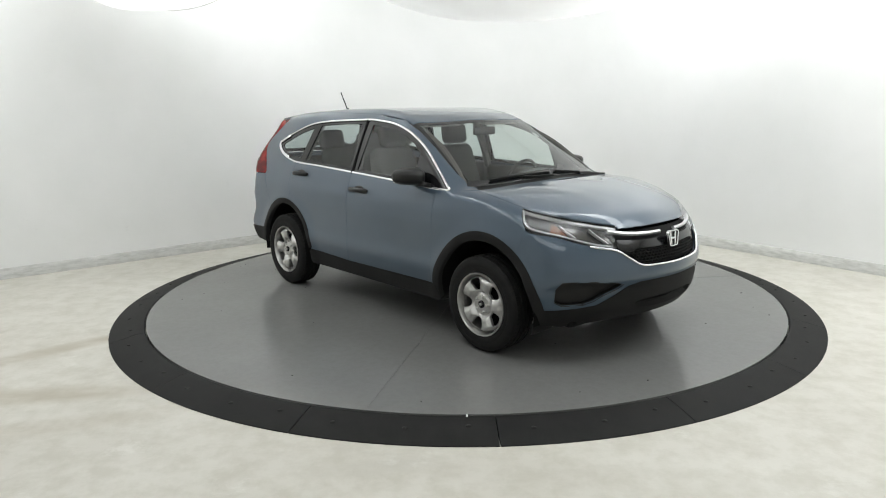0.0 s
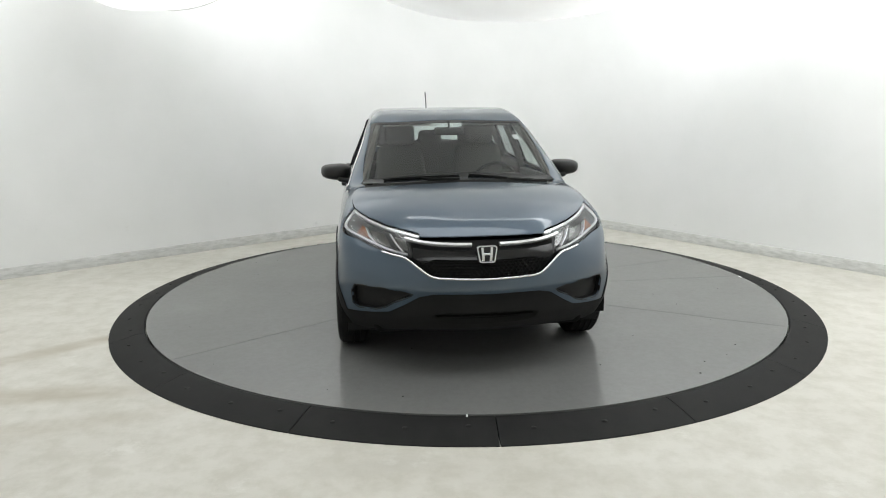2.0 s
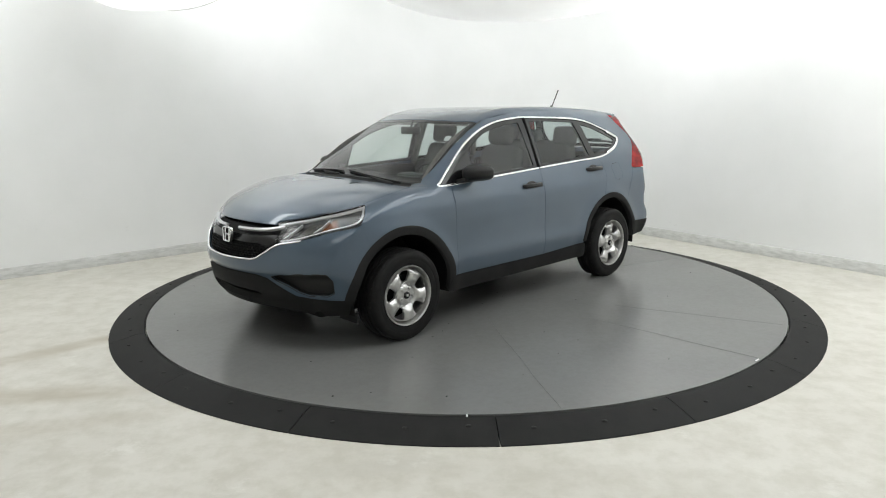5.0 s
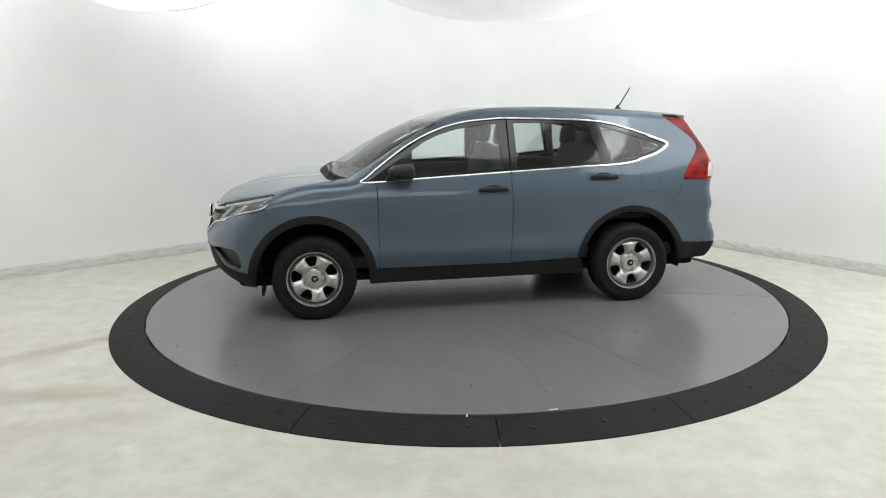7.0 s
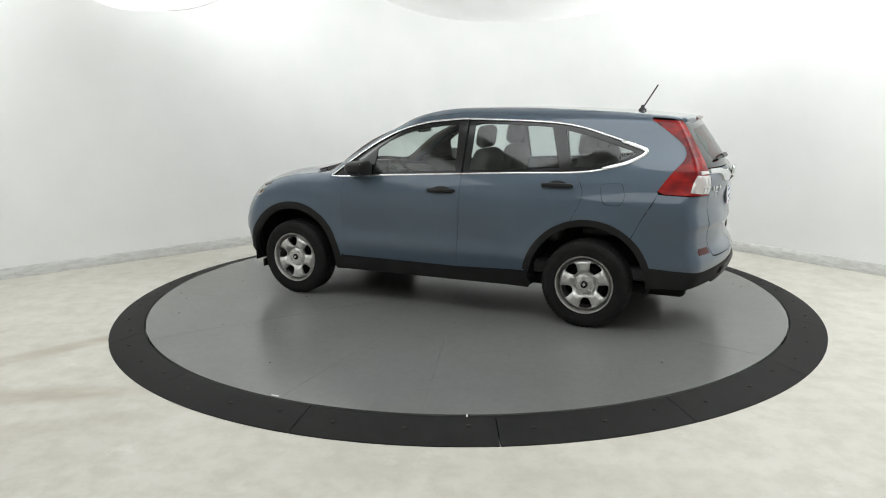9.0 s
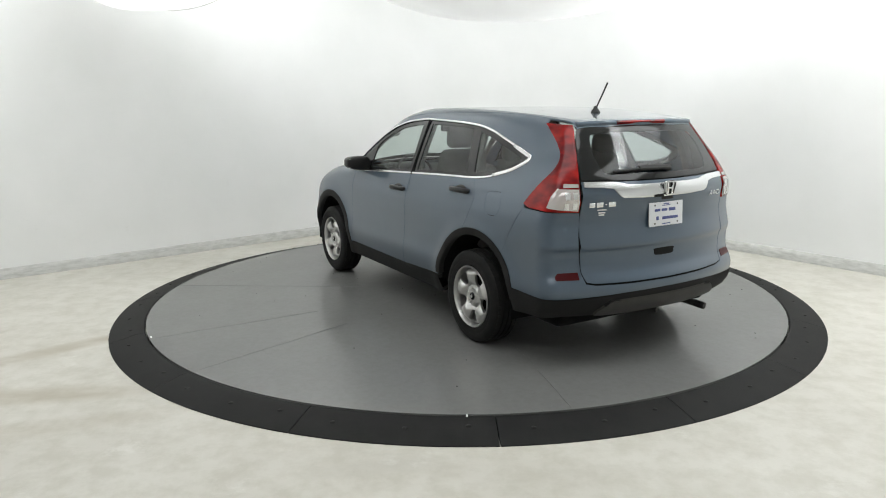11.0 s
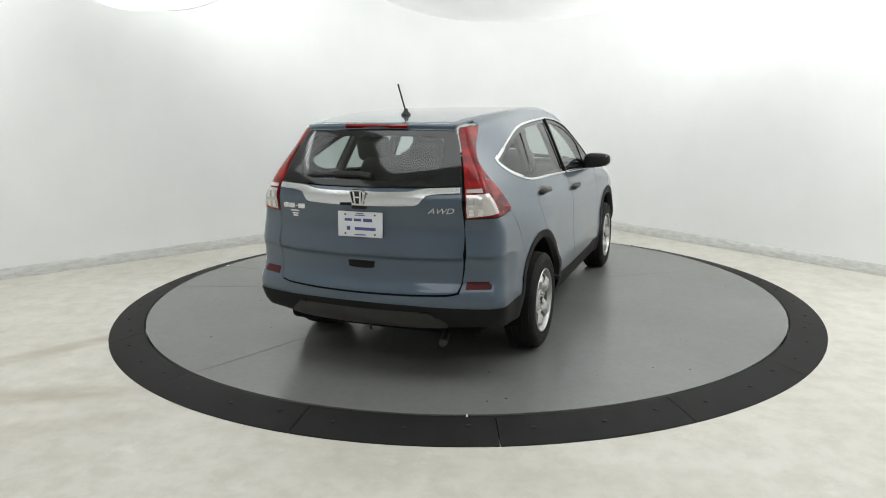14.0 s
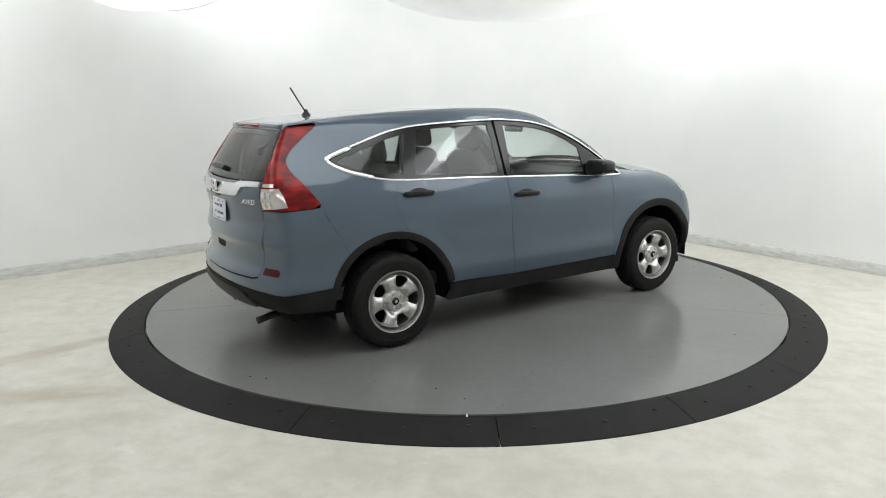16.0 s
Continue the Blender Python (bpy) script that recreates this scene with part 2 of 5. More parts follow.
# ---- the booth: two walls that meet in a wide round corner, floor, ceiling
CORNER = Vector((0.589, 5.28))
ALONG_L, ALONG_R = Vector((-0.754, -0.657)), Vector((0.605, -0.796))
HEIGHT = 4.2


def booth_line(out=0.0):
    """The walls' plan from the left end round the corner to the right end; out: distance behind the face."""
    rad = 2.6
    pts = [CORNER + ALONG_L * 12.0, CORNER + ALONG_L * rad]
    k = 24
    for i in range(1, k):
        t = i / k
        pts.append((1 - t) ** 2 * (CORNER + ALONG_L * rad) + 2 * t * (1 - t) * CORNER + t * t * (CORNER + ALONG_R * rad))
    pts += [CORNER + ALONG_R * rad, CORNER + ALONG_R * 12.0]
    res = []
    for i, p in enumerate(pts):
        t = (pts[min(i + 1, len(pts) - 1)] - pts[max(i - 1, 0)]).normalized()
        res.append(p + Vector((-t.y, t.x)) * out)
    return res


def wall_mesh(front, back, z0, z1, bevel=0.0):
    bm = bmesh.new()
    cols = []
    for a, b in zip(front, back):
        cols.append([bm.verts.new((*a, z0)), bm.verts.new((*a, z1 - bevel)), bm.verts.new((*(a.lerp(b, 0.5 if bevel else 0)), z1)), bm.verts.new((*b, z1)), bm.verts.new((*b, z0))])
    for p, q in zip(cols, cols[1:]):
        for k in range(5):
            bm.faces.new((p[k], q[k], q[(k + 1) % 5], p[(k + 1) % 5]))
    bm.faces.new(cols[0]), bm.faces.new(cols[-1][::-1])
    bmesh.ops.remove_doubles(bm, verts=bm.verts, dist=0.0005)
    return bm


def build_booth():
    line = booth_line()
    tagged(part("wall_back", wall_mesh(line, booth_line(0.15), -0.1, HEIGHT), M["wall"]), "white painted booth wall with a wide round corner and scuffs", "wall", kind="structure")
    tagged(part("baseboard", wall_mesh(booth_line(-0.034), booth_line(-0.002), -0.01, 0.110, 0.022), M["skirting"]), "white painted skirting board along the booth wall", "baseboard", kind="structure")
    a, b = CORNER + ALONG_L * 12.0, CORNER + ALONG_R * 12.0
    c = CORNER + ALONG_L * 12.0 + ALONG_R * 12.0
    for nm, p, q in (("wall_left_end", a, c), ("wall_camera_side", c, b)):
        t = (q - p).normalized()
        o = Vector((-t.y, t.x)) * -0.15
        tagged(part(nm, wall_mesh([p, q], [p + o, q + o], -0.1, HEIGHT), M["wall"]), "plain white booth wall", "wall", kind="structure")
    mid = (CORNER + c) / 2
    turn = Matrix.Rotation(math.atan2(ALONG_R.y, ALONG_R.x), 4, "Z")
    tagged(part("floor", cube((mid.x, mid.y, -0.05), (12.4, 12.4, 0.1), 0, turn), M["floor"]), "worn ivory painted concrete floor with traffic stains", "floor", kind="structure")
    tagged(part("ceiling", cube((mid.x, mid.y, HEIGHT + 0.05), (12.6, 12.6, 0.1), 0, turn), M["ceiling"]), "plain white ceiling", "ceiling", kind="structure")


def fabric_canopy(xc, yc, half_x, half_y, low, rise, seed):
    """A white cloth that sags between its ties."""
    rnd = random.Random(seed)
    bm = bmesh.new()
    n = 40
    ph = rnd.random() * 6
    grid = []
    for i in range(n + 1):
        row = []
        for j in range(n + 1):
            u, v = 2 * i / n - 1, 2 * j / n - 1
            z = low + rise * (1 - (1 - abs(u) ** 2.2) * (1 - abs(v) ** 2.6)) + 0.018 * math.sin(5 * u + 3 * v + ph) + 0.010 * math.sin(11 * v - 4 * u)
            row.append(bm.verts.new((xc + u * half_x, yc + v * half_y, z)))
        grid.append(row)
    for i in range(n):
        for j in range(n):
            bm.faces.new((grid[i][j], grid[i][j + 1], grid[i + 1][j + 1], grid[i + 1][j]))
    low_faces = bm.faces[:]
    bmesh.ops.solidify(bm, geom=low_faces, thickness=0.01)
    ob = tagged(new("fabric_canopy"), "white fabric sagging below the ceiling", "canopy", "hanging white fabrics")
    part("cloth", bm, M["fabric"], ob, "", True)
    for u in (-1, 1):
        for v in (-1, 1):
            p = Vector((xc + u * half_x * 0.98, yc + v * half_y * 0.98, low + rise))
            part("tie", tube([p, Vector((p.x, p.y, HEIGHT))], 0.008, 6), M["fabric"], ob)
    seam = [Vector((xc - 0.55 * half_x + 1.1 * half_x * i / 20, yc + (0.45 - 0.2 * i / 20) * half_y, 0)) for i in range(21)]
    for p in seam:
        u, v = (p.x - xc) / half_x, (p.y - yc) / half_y
        p.z = low + rise * (1 - (1 - abs(u) ** 2.2) * (1 - abs(v) ** 2.6)) + 0.018 * math.sin(5 * u + 3 * v + ph) + 0.010 * math.sin(11 * v - 4 * u) - 0.004
    part("seam", tube(seam, 0.004, 6), M["skirting"], ob)
    return ob


# ---- the turntable
DECK_R, RAMP_R = 2.699, 2.956


def build_turntable():
    deck = tagged(new("turntable_deck"), "round grey painted turntable deck with fine seams", "turntable")
    top = lathe([(0, FLOOR_TO_DECK), (1.0, FLOOR_TO_DECK), (2.0, FLOOR_TO_DECK), (DECK_R - 0.009, FLOOR_TO_DECK), (DECK_R - 0.008, FLOOR_TO_DECK - 0.001), (DECK_R - 0.008, 0.004)], 160)
    part("deck_plate", top, M["deck"], deck)
    for a, r0, r1 in ((-54.6, 0.3, 2.68), (161.2, 1.1, 2.68), (55.5, 0.9, 2.67), (90.2, 1.4, 2.66), (108.5, 1.4, 2.65)):
        c, s = math.cos(radians(a)), math.sin(radians(a))
        pts = [Vector((c * r + 0.004 * math.sin(r * 9), s * r + 0.004 * math.cos(r * 7), FLOOR_TO_DECK + 0.0006)) for r in np.linspace(r0, r1, 12)]
        bm = bmesh.new()
        rows = [[bm.verts.new(p + Vector((-s, c, 0)) * w) for w in (-0.0014, 0.0014)] + [bm.verts.new(p + Vector((0, 0, 0.0012)))] for p in pts]
        for p, q in zip(rows, rows[1:]):
            bm.faces.new((p[0], q[0], q[2], p[2])), bm.faces.new((p[2], q[2], q[1], p[1]))
        part("deck_seam", bm, M["seam"], deck, "fine dark seam")
    rnd = random.Random(4)
    specks = []
    for _ in range(46):
        r, a = 2.62 * math.sqrt(rnd.random()), rnd.random() * math.tau
        s = rnd.uniform(0.004, 0.011)
        b = cube((r * math.cos(a), r * math.sin(a), FLOOR_TO_DECK + 0.001), (s, s * rnd.uniform(0.4, 1), 0.002), 0)
        specks.append(b)
    tagged(part("deck_grit", merged(specks), M["dark"], deck), kind="stuff")
    part("bright_fleck", cube((0.028, 2.675, FLOOR_TO_DECK + 0.001), (0.05, 0.010, 0.002), 0), M["white_ink"], deck)

    ring = tagged(new("turntable_ramp"), "black rubber ramp ring round the turntable in bolted segments", "ramp")
    seams = [-152.0, -130.3, -108.4, -86.4, -64.8, -43.1, -21.3]
    seams += [seams[-1] + (360 - 130.7) / 10 * i for i in range(1, 10)]
    prof = [(DECK_R, 0.0), (DECK_R, FLOOR_TO_DECK - 0.010), (DECK_R + 0.008, FLOOR_TO_DECK - 0.003), (DECK_R + 0.06, FLOOR_TO_DECK - 0.006), (RAMP_R - 0.03, 0.014), (RAMP_R, 0.006), (RAMP_R, 0.0)]
    for i, a0 in enumerate(seams):
        a1 = seams[i + 1] if i + 1 < len(seams) else seams[0] + 360
        bm = bmesh.new()
        n = 14
        rows = []
        for k in range(n + 1):
            a = radians(a0 + 0.05 + (a1 - a0 - 0.10) * k / n)
            rows.append([bm.verts.new((r * math.cos(a), r * math.sin(a), z)) for r, z in prof])
        for p, q in zip(rows, rows[1:]):
            for k in range(len(prof) - 1):
                bm.faces.new((p[k], q[k], q[k + 1], p[k + 1]))
        bm.faces.new(rows[0]), bm.faces.new(rows[-1][::-1])
        seg = part("ramp_segment", bm, M["ramp"], ring)
        for f, rr in ((0.18, 2.83), (0.55, 2.83), (0.86, 2.80)):
            a = radians(a0 + (a1 - a0) * f)
            z = FLOOR_TO_DECK - 0.006 - (rr - DECK_R - 0.06) * 0.21
            bm = dome(0.016, 0.006)
            bmesh.ops.translate(bm, vec=(rr * math.cos(a), rr * math.sin(a), z - 0.001), verts=bm.verts)
            part("bolt", bm, M["ramp"], seg)
    scrap = tagged(part("paper_scrap", cube((0.018, -2.717, FLOOR_TO_DECK + 0.004), (0.010, 0.030, 0.004), 0.001), M["white_ink"]), "tiny white paper scrap on the ramp ring", "scrap")
    return deck

# ---- the car's body as one smooth shape: x forward, y to its left, z up from the deck
def curve(v, xs, ys):
    """A smooth curve through the knots."""
    xs, ys = np.asarray(xs, float), np.asarray(ys, float)
    m = np.gradient(ys, xs)
    v = np.clip(v, xs[0], xs[-1])
    i = np.clip(np.searchsorted(xs, v) - 1, 0, len(xs) - 2)
    h = xs[i + 1] - xs[i]
    t = (v - xs[i]) / h
    return ((1 + 2 * t) * (1 - t) ** 2 * ys[i] + t * (1 - t) ** 2 * h * m[i]
            + t * t * (3 - 2 * t) * ys[i + 1] + t * t * (t - 1) * h * m[i + 1])


def smax(a, b, k):
    h = np.maximum(k - np.abs(a - b), 0) / k
    return np.maximum(a, b) + h * h * k / 4


def step(v, a, b):
    t = np.clip((v - a) / (b - a), 0, 1)
    return t * t * (3 - 2 * t)


TOP_X = [-2.4, -2.0, -1.5, -1.0, -0.45, 0.05, 0.30, 0.45, 0.65, 0.85, 1.05, 1.17, 1.22, 1.30, 1.50, 1.70, 1.90, 2.02, 2.10, 2.20, 2.4]
TOP_Z = [1.485, 1.533, 1.583, 1.613, 1.625, 1.604, 1.556, 1.502, 1.412, 1.310, 1.195, 1.122, 1.106, 1.100, 1.084, 1.050, 0.990, 0.935, 0.876, 0.780, 0.55]
FRONT_Z = [0.15, 0.24, 0.30, 0.36, 0.45, 0.52, 0.56, 0.62, 0.70, 0.78, 0.85, 0.92, 1.2]
FRONT_X = [1.98, 2.05, 2.10, 2.15, 2.175, 2.19, 2.205, 2.205, 2.185, 2.160, 2.130, 2.10, 2.0]
REAR_Z = [0.20, 0.30, 0.38, 0.46, 0.53, 0.57, 0.62, 0.70, 0.755, 0.780, 0.82, 0.92, 1.02, 1.10, 1.18, 1.25, 1.36, 1.48, 1.56]
REAR_X = [-2.06, -2.14, -2.22, -2.255, -2.262, -2.25, -2.222, -2.212, -2.216, -2.226, -2.220, -2.200, -2.210, -2.218, -2.185, -2.148, -2.075, -1.995, -1.96]
SIDE_Z = [0.15, 0.24, 0.34, 0.42, 0.50, 0.60, 0.72, 0.84, 0.93, 1.00, 1.06, 1.12, 1.22, 1.32, 1.43, 1.53, 1.62]
SIDE_Y = [0.80, 0.850, 0.880, 0.896, 0.904, 0.893, 0.888, 0.887, 0.878, 0.857, 0.836, 0.812, 0.772, 0.730, 0.682, 0.634, 0.585]


def body(x, y, z):
    """Negative inside the car's outer skin."""
    y = np.abs(y)
    half = curve(z, SIDE_Z, SIDE_Y)
    half = half - 0.045 * step(x, 0.7, 1.9) * step(z, 0.75, 1.1) - 0.046 * step(-x, 1.0, 2.1) - 0.045 * step(-x, 1.3, 1.95) * step(z, 1.12, 1.45) - 0.03 * step(x, 1.5, 2.0)
    half = half + 0.012 * np.exp(-((np.hypot(x - 1.31, z - 0.33) - 0.47) / 0.07) ** 2) + 0.012 * np.exp(-((np.hypot(x + 1.31, z - 0.33) - 0.47) / 0.07) ** 2)
    side = y - half
    bow = 0.36 * step(x, -0.4, 0.5) + 0.10 * step(x, 1.25, 1.9)
    top = z - (curve(x + bow * y * y, TOP_X, TOP_Z) - (0.018 + 0.03 * step(x, 0.2, 0.8)) * y * y
               + 0.009 * step(x, 1.1, 1.4) * (1 - step(x, 1.75, 2.0)) * step(y, 0.30 - 0.28 * (x - 1.2), 0.52 - 0.28 * (x - 1.2)))
    nose = x - (curve(z, FRONT_Z, FRONT_X) - 0.50 * y ** 2.1)
    tail = curve(z, REAR_Z, REAR_X) + 0.25 * y ** 2.2 - x
    d = smax(side, top, 0.07)
    d = smax(d, nose, 0.10)
    return smax(d, tail, 0.07)


def solve(lo, hi):
    """The skin between points inside, lo, and outside, hi."""
    lo, hi = np.array(lo, float), np.array(hi, float)
    for _ in range(34):
        mid = (lo + hi) / 2
        out = (body(mid[:, 0], mid[:, 1], mid[:, 2]) > 0)[:, None]
        lo, hi = np.where(out, lo, mid), np.where(out, mid, hi)
    return (lo + hi) / 2


def to_skin(mode, uv):
    """From a flat chart to the skin. S: (x, z) seen from the left side; T: (x, y) from above; F, B: (y, z) from before and
    behind; N, R: turned round an upright axis through the front or the rear wheels, (metres of arc, z)."""
    u, v = np.asarray(uv, float).T
    o = np.zeros_like(u)
    if mode == "S":
        return solve(np.stack([u, o + 0.15, v], 1), np.stack([u, o + 1.2, v], 1))
    if mode == "T":
        return solve(np.stack([u, v, o + 0.45], 1), np.stack([u, v, o + 1.9], 1))
    if mode in "FB":
        a = 1.0 if mode == "F" else -1.0
        return solve(np.stack([o + a * 1.2, u, v], 1), np.stack([o + a * 2.7, u, v], 1))
    a = 1.0 if mode == "N" else -1.0
    c, s = np.cos(u / 0.9) * a, np.sin(u / 0.9)
    return solve(np.stack([o + a * 1.3, o, v], 1), np.stack([a * 1.3 + 1.6 * c, 1.6 * s, v], 1))


def to_chart(mode, p):
    x, y, z = np.asarray(p, float).T
    if mode == "S":
        return np.stack([x, z], 1)
    if mode == "T":
        return np.stack([x, y], 1)
    if mode in "FB":
        return np.stack([y, z], 1)
    a = 1.0 if mode == "N" else -1.0
    return np.stack([0.9 * np.arctan2(y, a * (x - a * 1.3)), z], 1)


def normals(p):
    e = 0.004
    x, y, z = p.T
    g = np.stack([body(x + e, y, z) - body(x - e, y, z), body(x, y + e, z) - body(x, y - e, z), body(x, y, z + e) - body(x, y, z - e)], 1)
    return g / np.linalg.norm(g, axis=1)[:, None]


def dense(p, gap, closed=True):
    p = np.asarray(p, float)
    out = []
    n = len(p)
    for i in range(n if closed else n - 1):
        a, b = p[i], p[(i + 1) % n]
        k = max(1, int(math.ceil(np.linalg.norm(b - a) / gap)))
        out += [a + (b - a) * j / k for j in range(k)]
    if not closed:
        out.append(p[-1])
    return np.array(out)


def smooth(p, n=6, closed=False):
    """Rounded line through the points."""
    p = np.asarray(p, float)
    m = len(p)
    out = []
    for i in range(m if closed else m - 1):
        if closed:
            a, b, c, d = (p[(i + k) % m] for k in (-1, 0, 1, 2))
        else:
            a, b, c, d = p[max(i - 1, 0)], p[i], p[i + 1], p[min(i + 2, m - 1)]
        for j in range(n):
            t = j / n
            out.append(0.5 * (2 * b + (c - a) * t + (2 * a - 5 * b + 4 * c - d) * t * t + (3 * b - a - 3 * c + d) * t ** 3))
    if not closed:
        out.append(p[-1])
    return np.array(out)


def inside(q, poly):
    x, y = q.T
    r = np.zeros(len(q), bool)
    for (x0, y0), (x1, y1) in zip(poly, np.roll(poly, -1, 0)):
        if y0 != y1:
            r ^= ((y0 > y) != (y1 > y)) & (x < (x1 - x0) * (y - y0) / (y1 - y0) + x0)
    return r


def flat_mesh(loops, gap):
    """Triangles that fill a flat outline with holes: points, triangles, and rim edges."""
    loops = [dense(l, gap) for l in loops]
    pts = np.concatenate(loops)
    edges, k = [], 0
    for l in loops:
        edges += [(k + i, k + (i + 1) % len(l)) for i in range(len(l))]
        k += len(l)
    lo, hi = loops[0].min(0), loops[0].max(0)
    gx, gy = np.meshgrid(np.arange(lo[0], hi[0], gap), np.arange(lo[1], hi[1], gap))
    g = np.stack([gx.ravel(), gy.ravel()], 1)
    g[:, 0] += (np.arange(len(g)) // gx.shape[1] % 2) * gap / 2
    ok = inside(g, loops[0])
    for l in loops[1:]:
        ok &= ~inside(g, l)
    g = g[ok]
    if len(g):
        far = np.full(len(g), 9.0)
        for i in range(0, len(pts), 200):
            far = np.minimum(far, np.linalg.norm(g[:, None] - pts[None, i:i + 200], axis=2).min(1))
        g = g[far > gap * 0.45]
    every = np.concatenate([pts, g]) if len(g) else pts
    v, _, f, *_ = geometry.delaunay_2d_cdt([Vector(q) for q in every], edges, [], 0, 1e-6)
    v = np.array([tuple(q) for q in v])
    f = np.array([t for t in f if len(t) == 3])
    c = v[f].mean(1)
    ok = inside(c, loops[0])
    for l in loops[1:]:
        ok &= ~inside(c, l)
    return v, f[ok]


def panel(mode, outline, holes=(), off=0.0, gap=0.03, lip=0.012, inset=0.0):
    """A sheet on the skin: outline and holes are points in space near it. off: how far it stands proud. Returns points, normals, triangles."""
    loops = [to_chart(mode, l) for l in (outline, *holes)]
    if inset:
        l = dense(loops[0], 0.02)
        t = np.roll(l, -1, 0) - np.roll(l, 1, 0)
        area = np.sum(l[:, 0] * np.roll(l[:, 1], -1) - np.roll(l[:, 0], -1) * l[:, 1])
        n = np.stack([-t[:, 1], t[:, 0]], 1) / (np.linalg.norm(t, axis=1)[:, None] + 1e-9) * np.sign(area)
        loops[0] = l + n * inset
    v, f = flat_mesh(loops, gap)
    p = to_skin(mode, v)
    n = normals(p)
    q = p + n * off
    tri = q[f]
    flip = np.einsum("ij,ij->i", np.cross(tri[:, 1] - tri[:, 0], tri[:, 2] - tri[:, 0]), n[f].mean(1)) < 0
    f[flip] = f[flip][:, ::-1]
    if lip:
        seen = {}
        for a, b, c in f:
            for e in ((a, b), (b, c), (c, a)):
                seen[tuple(sorted(e))] = None if tuple(sorted(e)) in seen else e
        rim = [e for e in seen.values() if e]
        k = len(q)
        ids = sorted({i for e in rim for i in e})
        at = {i: k + 2 * j for j, i in enumerate(ids)}
        extra, en = [], []
        for i in ids:
            extra += [q[i], q[i] - n[i] * lip]
            en += [n[i], n[i]]
        f = np.concatenate([f, np.array([t for a, b in rim for t in ((at[b], at[a], at[a] + 1), (at[b], at[a] + 1, at[b] + 1))])])
        q, n = np.concatenate([q, extra]), np.concatenate([n, en])
    return q, n, f


def mirror(piece):
    p, n, f = piece
    s = np.array([1, -1, 1])
    return p * s, n * s, f[:, ::-1]


def sheet(name, pieces, material, parent, label=""):
    """One part from sheets on the skin, with the skin's own shading."""
    ps, ns, fs, k = [], [], [], 0
    for p, n, f in pieces:
        ps.append(p), ns.append(n), fs.append(f + k)
        k += len(p)
    me = bpy.data.meshes.new(name)
    me.from_pydata(np.concatenate(ps).tolist(), [], np.concatenate(fs).tolist())
    me.polygons.foreach_set("use_smooth", [True] * len(me.polygons))
    me.update()
    me.normals_split_custom_set_from_vertices(np.concatenate(ns).tolist())
    me.materials.append(material)
    ob = new(name, me)
    ob.parent = parent
    return tagged(ob, label)


def bead(line, profile, closed=False, lift=0.0):
    """A strip swept along a line of points on the skin. profile: (across, out) pairs."""
    p = np.asarray(line, float)
    n = normals(p)
    t = np.gradient(p, axis=0) if not closed else (np.roll(p, -1, 0) - np.roll(p, 1, 0))
    t /= np.linalg.norm(t, axis=1)[:, None]
    s = np.cross(n, t)
    m = len(profile)
    v = np.concatenate([p + s * a + n * (b + lift) for a, b in profile]).reshape(m, len(p), 3).transpose(1, 0, 2).reshape(-1, 3)
    bm = bmesh.new()
    vs = [bm.verts.new(q) for q in v]
    for i in range(len(p) if closed else len(p) - 1):
        j = (i + 1) % len(p)
        for k in range(m):
            bm.faces.new((vs[i * m + k], vs[j * m + k], vs[j * m + (k + 1) % m], vs[i * m + (k + 1) % m]))
    if not closed:
        bm.faces.new(vs[:m][::-1]), bm.faces.new(vs[-m:])
    return bm


def flipped(bm):
    bmesh.ops.scale(bm, vec=(1, -1, 1), verts=bm.verts)
    bmesh.ops.reverse_faces(bm, faces=bm.faces)
    return bm


def strip(w, h):
    """The section of a rounded strip."""
    return [(-w / 2, -0.004), (-w / 2, h * 0.5), (-w * 0.28, h), (w * 0.28, h), (w / 2, h * 0.5), (w / 2, -0.004)]


def S(*q): return to_skin("S", q)
def T(*q): return to_skin("T", q)
def F(*q): return to_skin("F", q)
def B(*q): return to_skin("B", q)
def both(half):
    """A closed outline from its left half, which starts and ends on the middle."""
    h = np.asarray(half, float)
    return np.concatenate([h, (h * [1, -1, 1])[-2:0:-1]])
def join(*lines): return np.concatenate(lines)
def arc(cx, r, a0, a1, n=18):
    a = np.radians(np.linspace(a0, a1, n))
    return S(*np.stack([cx + r * np.cos(a), 0.33 + r * np.sin(a)], 1))


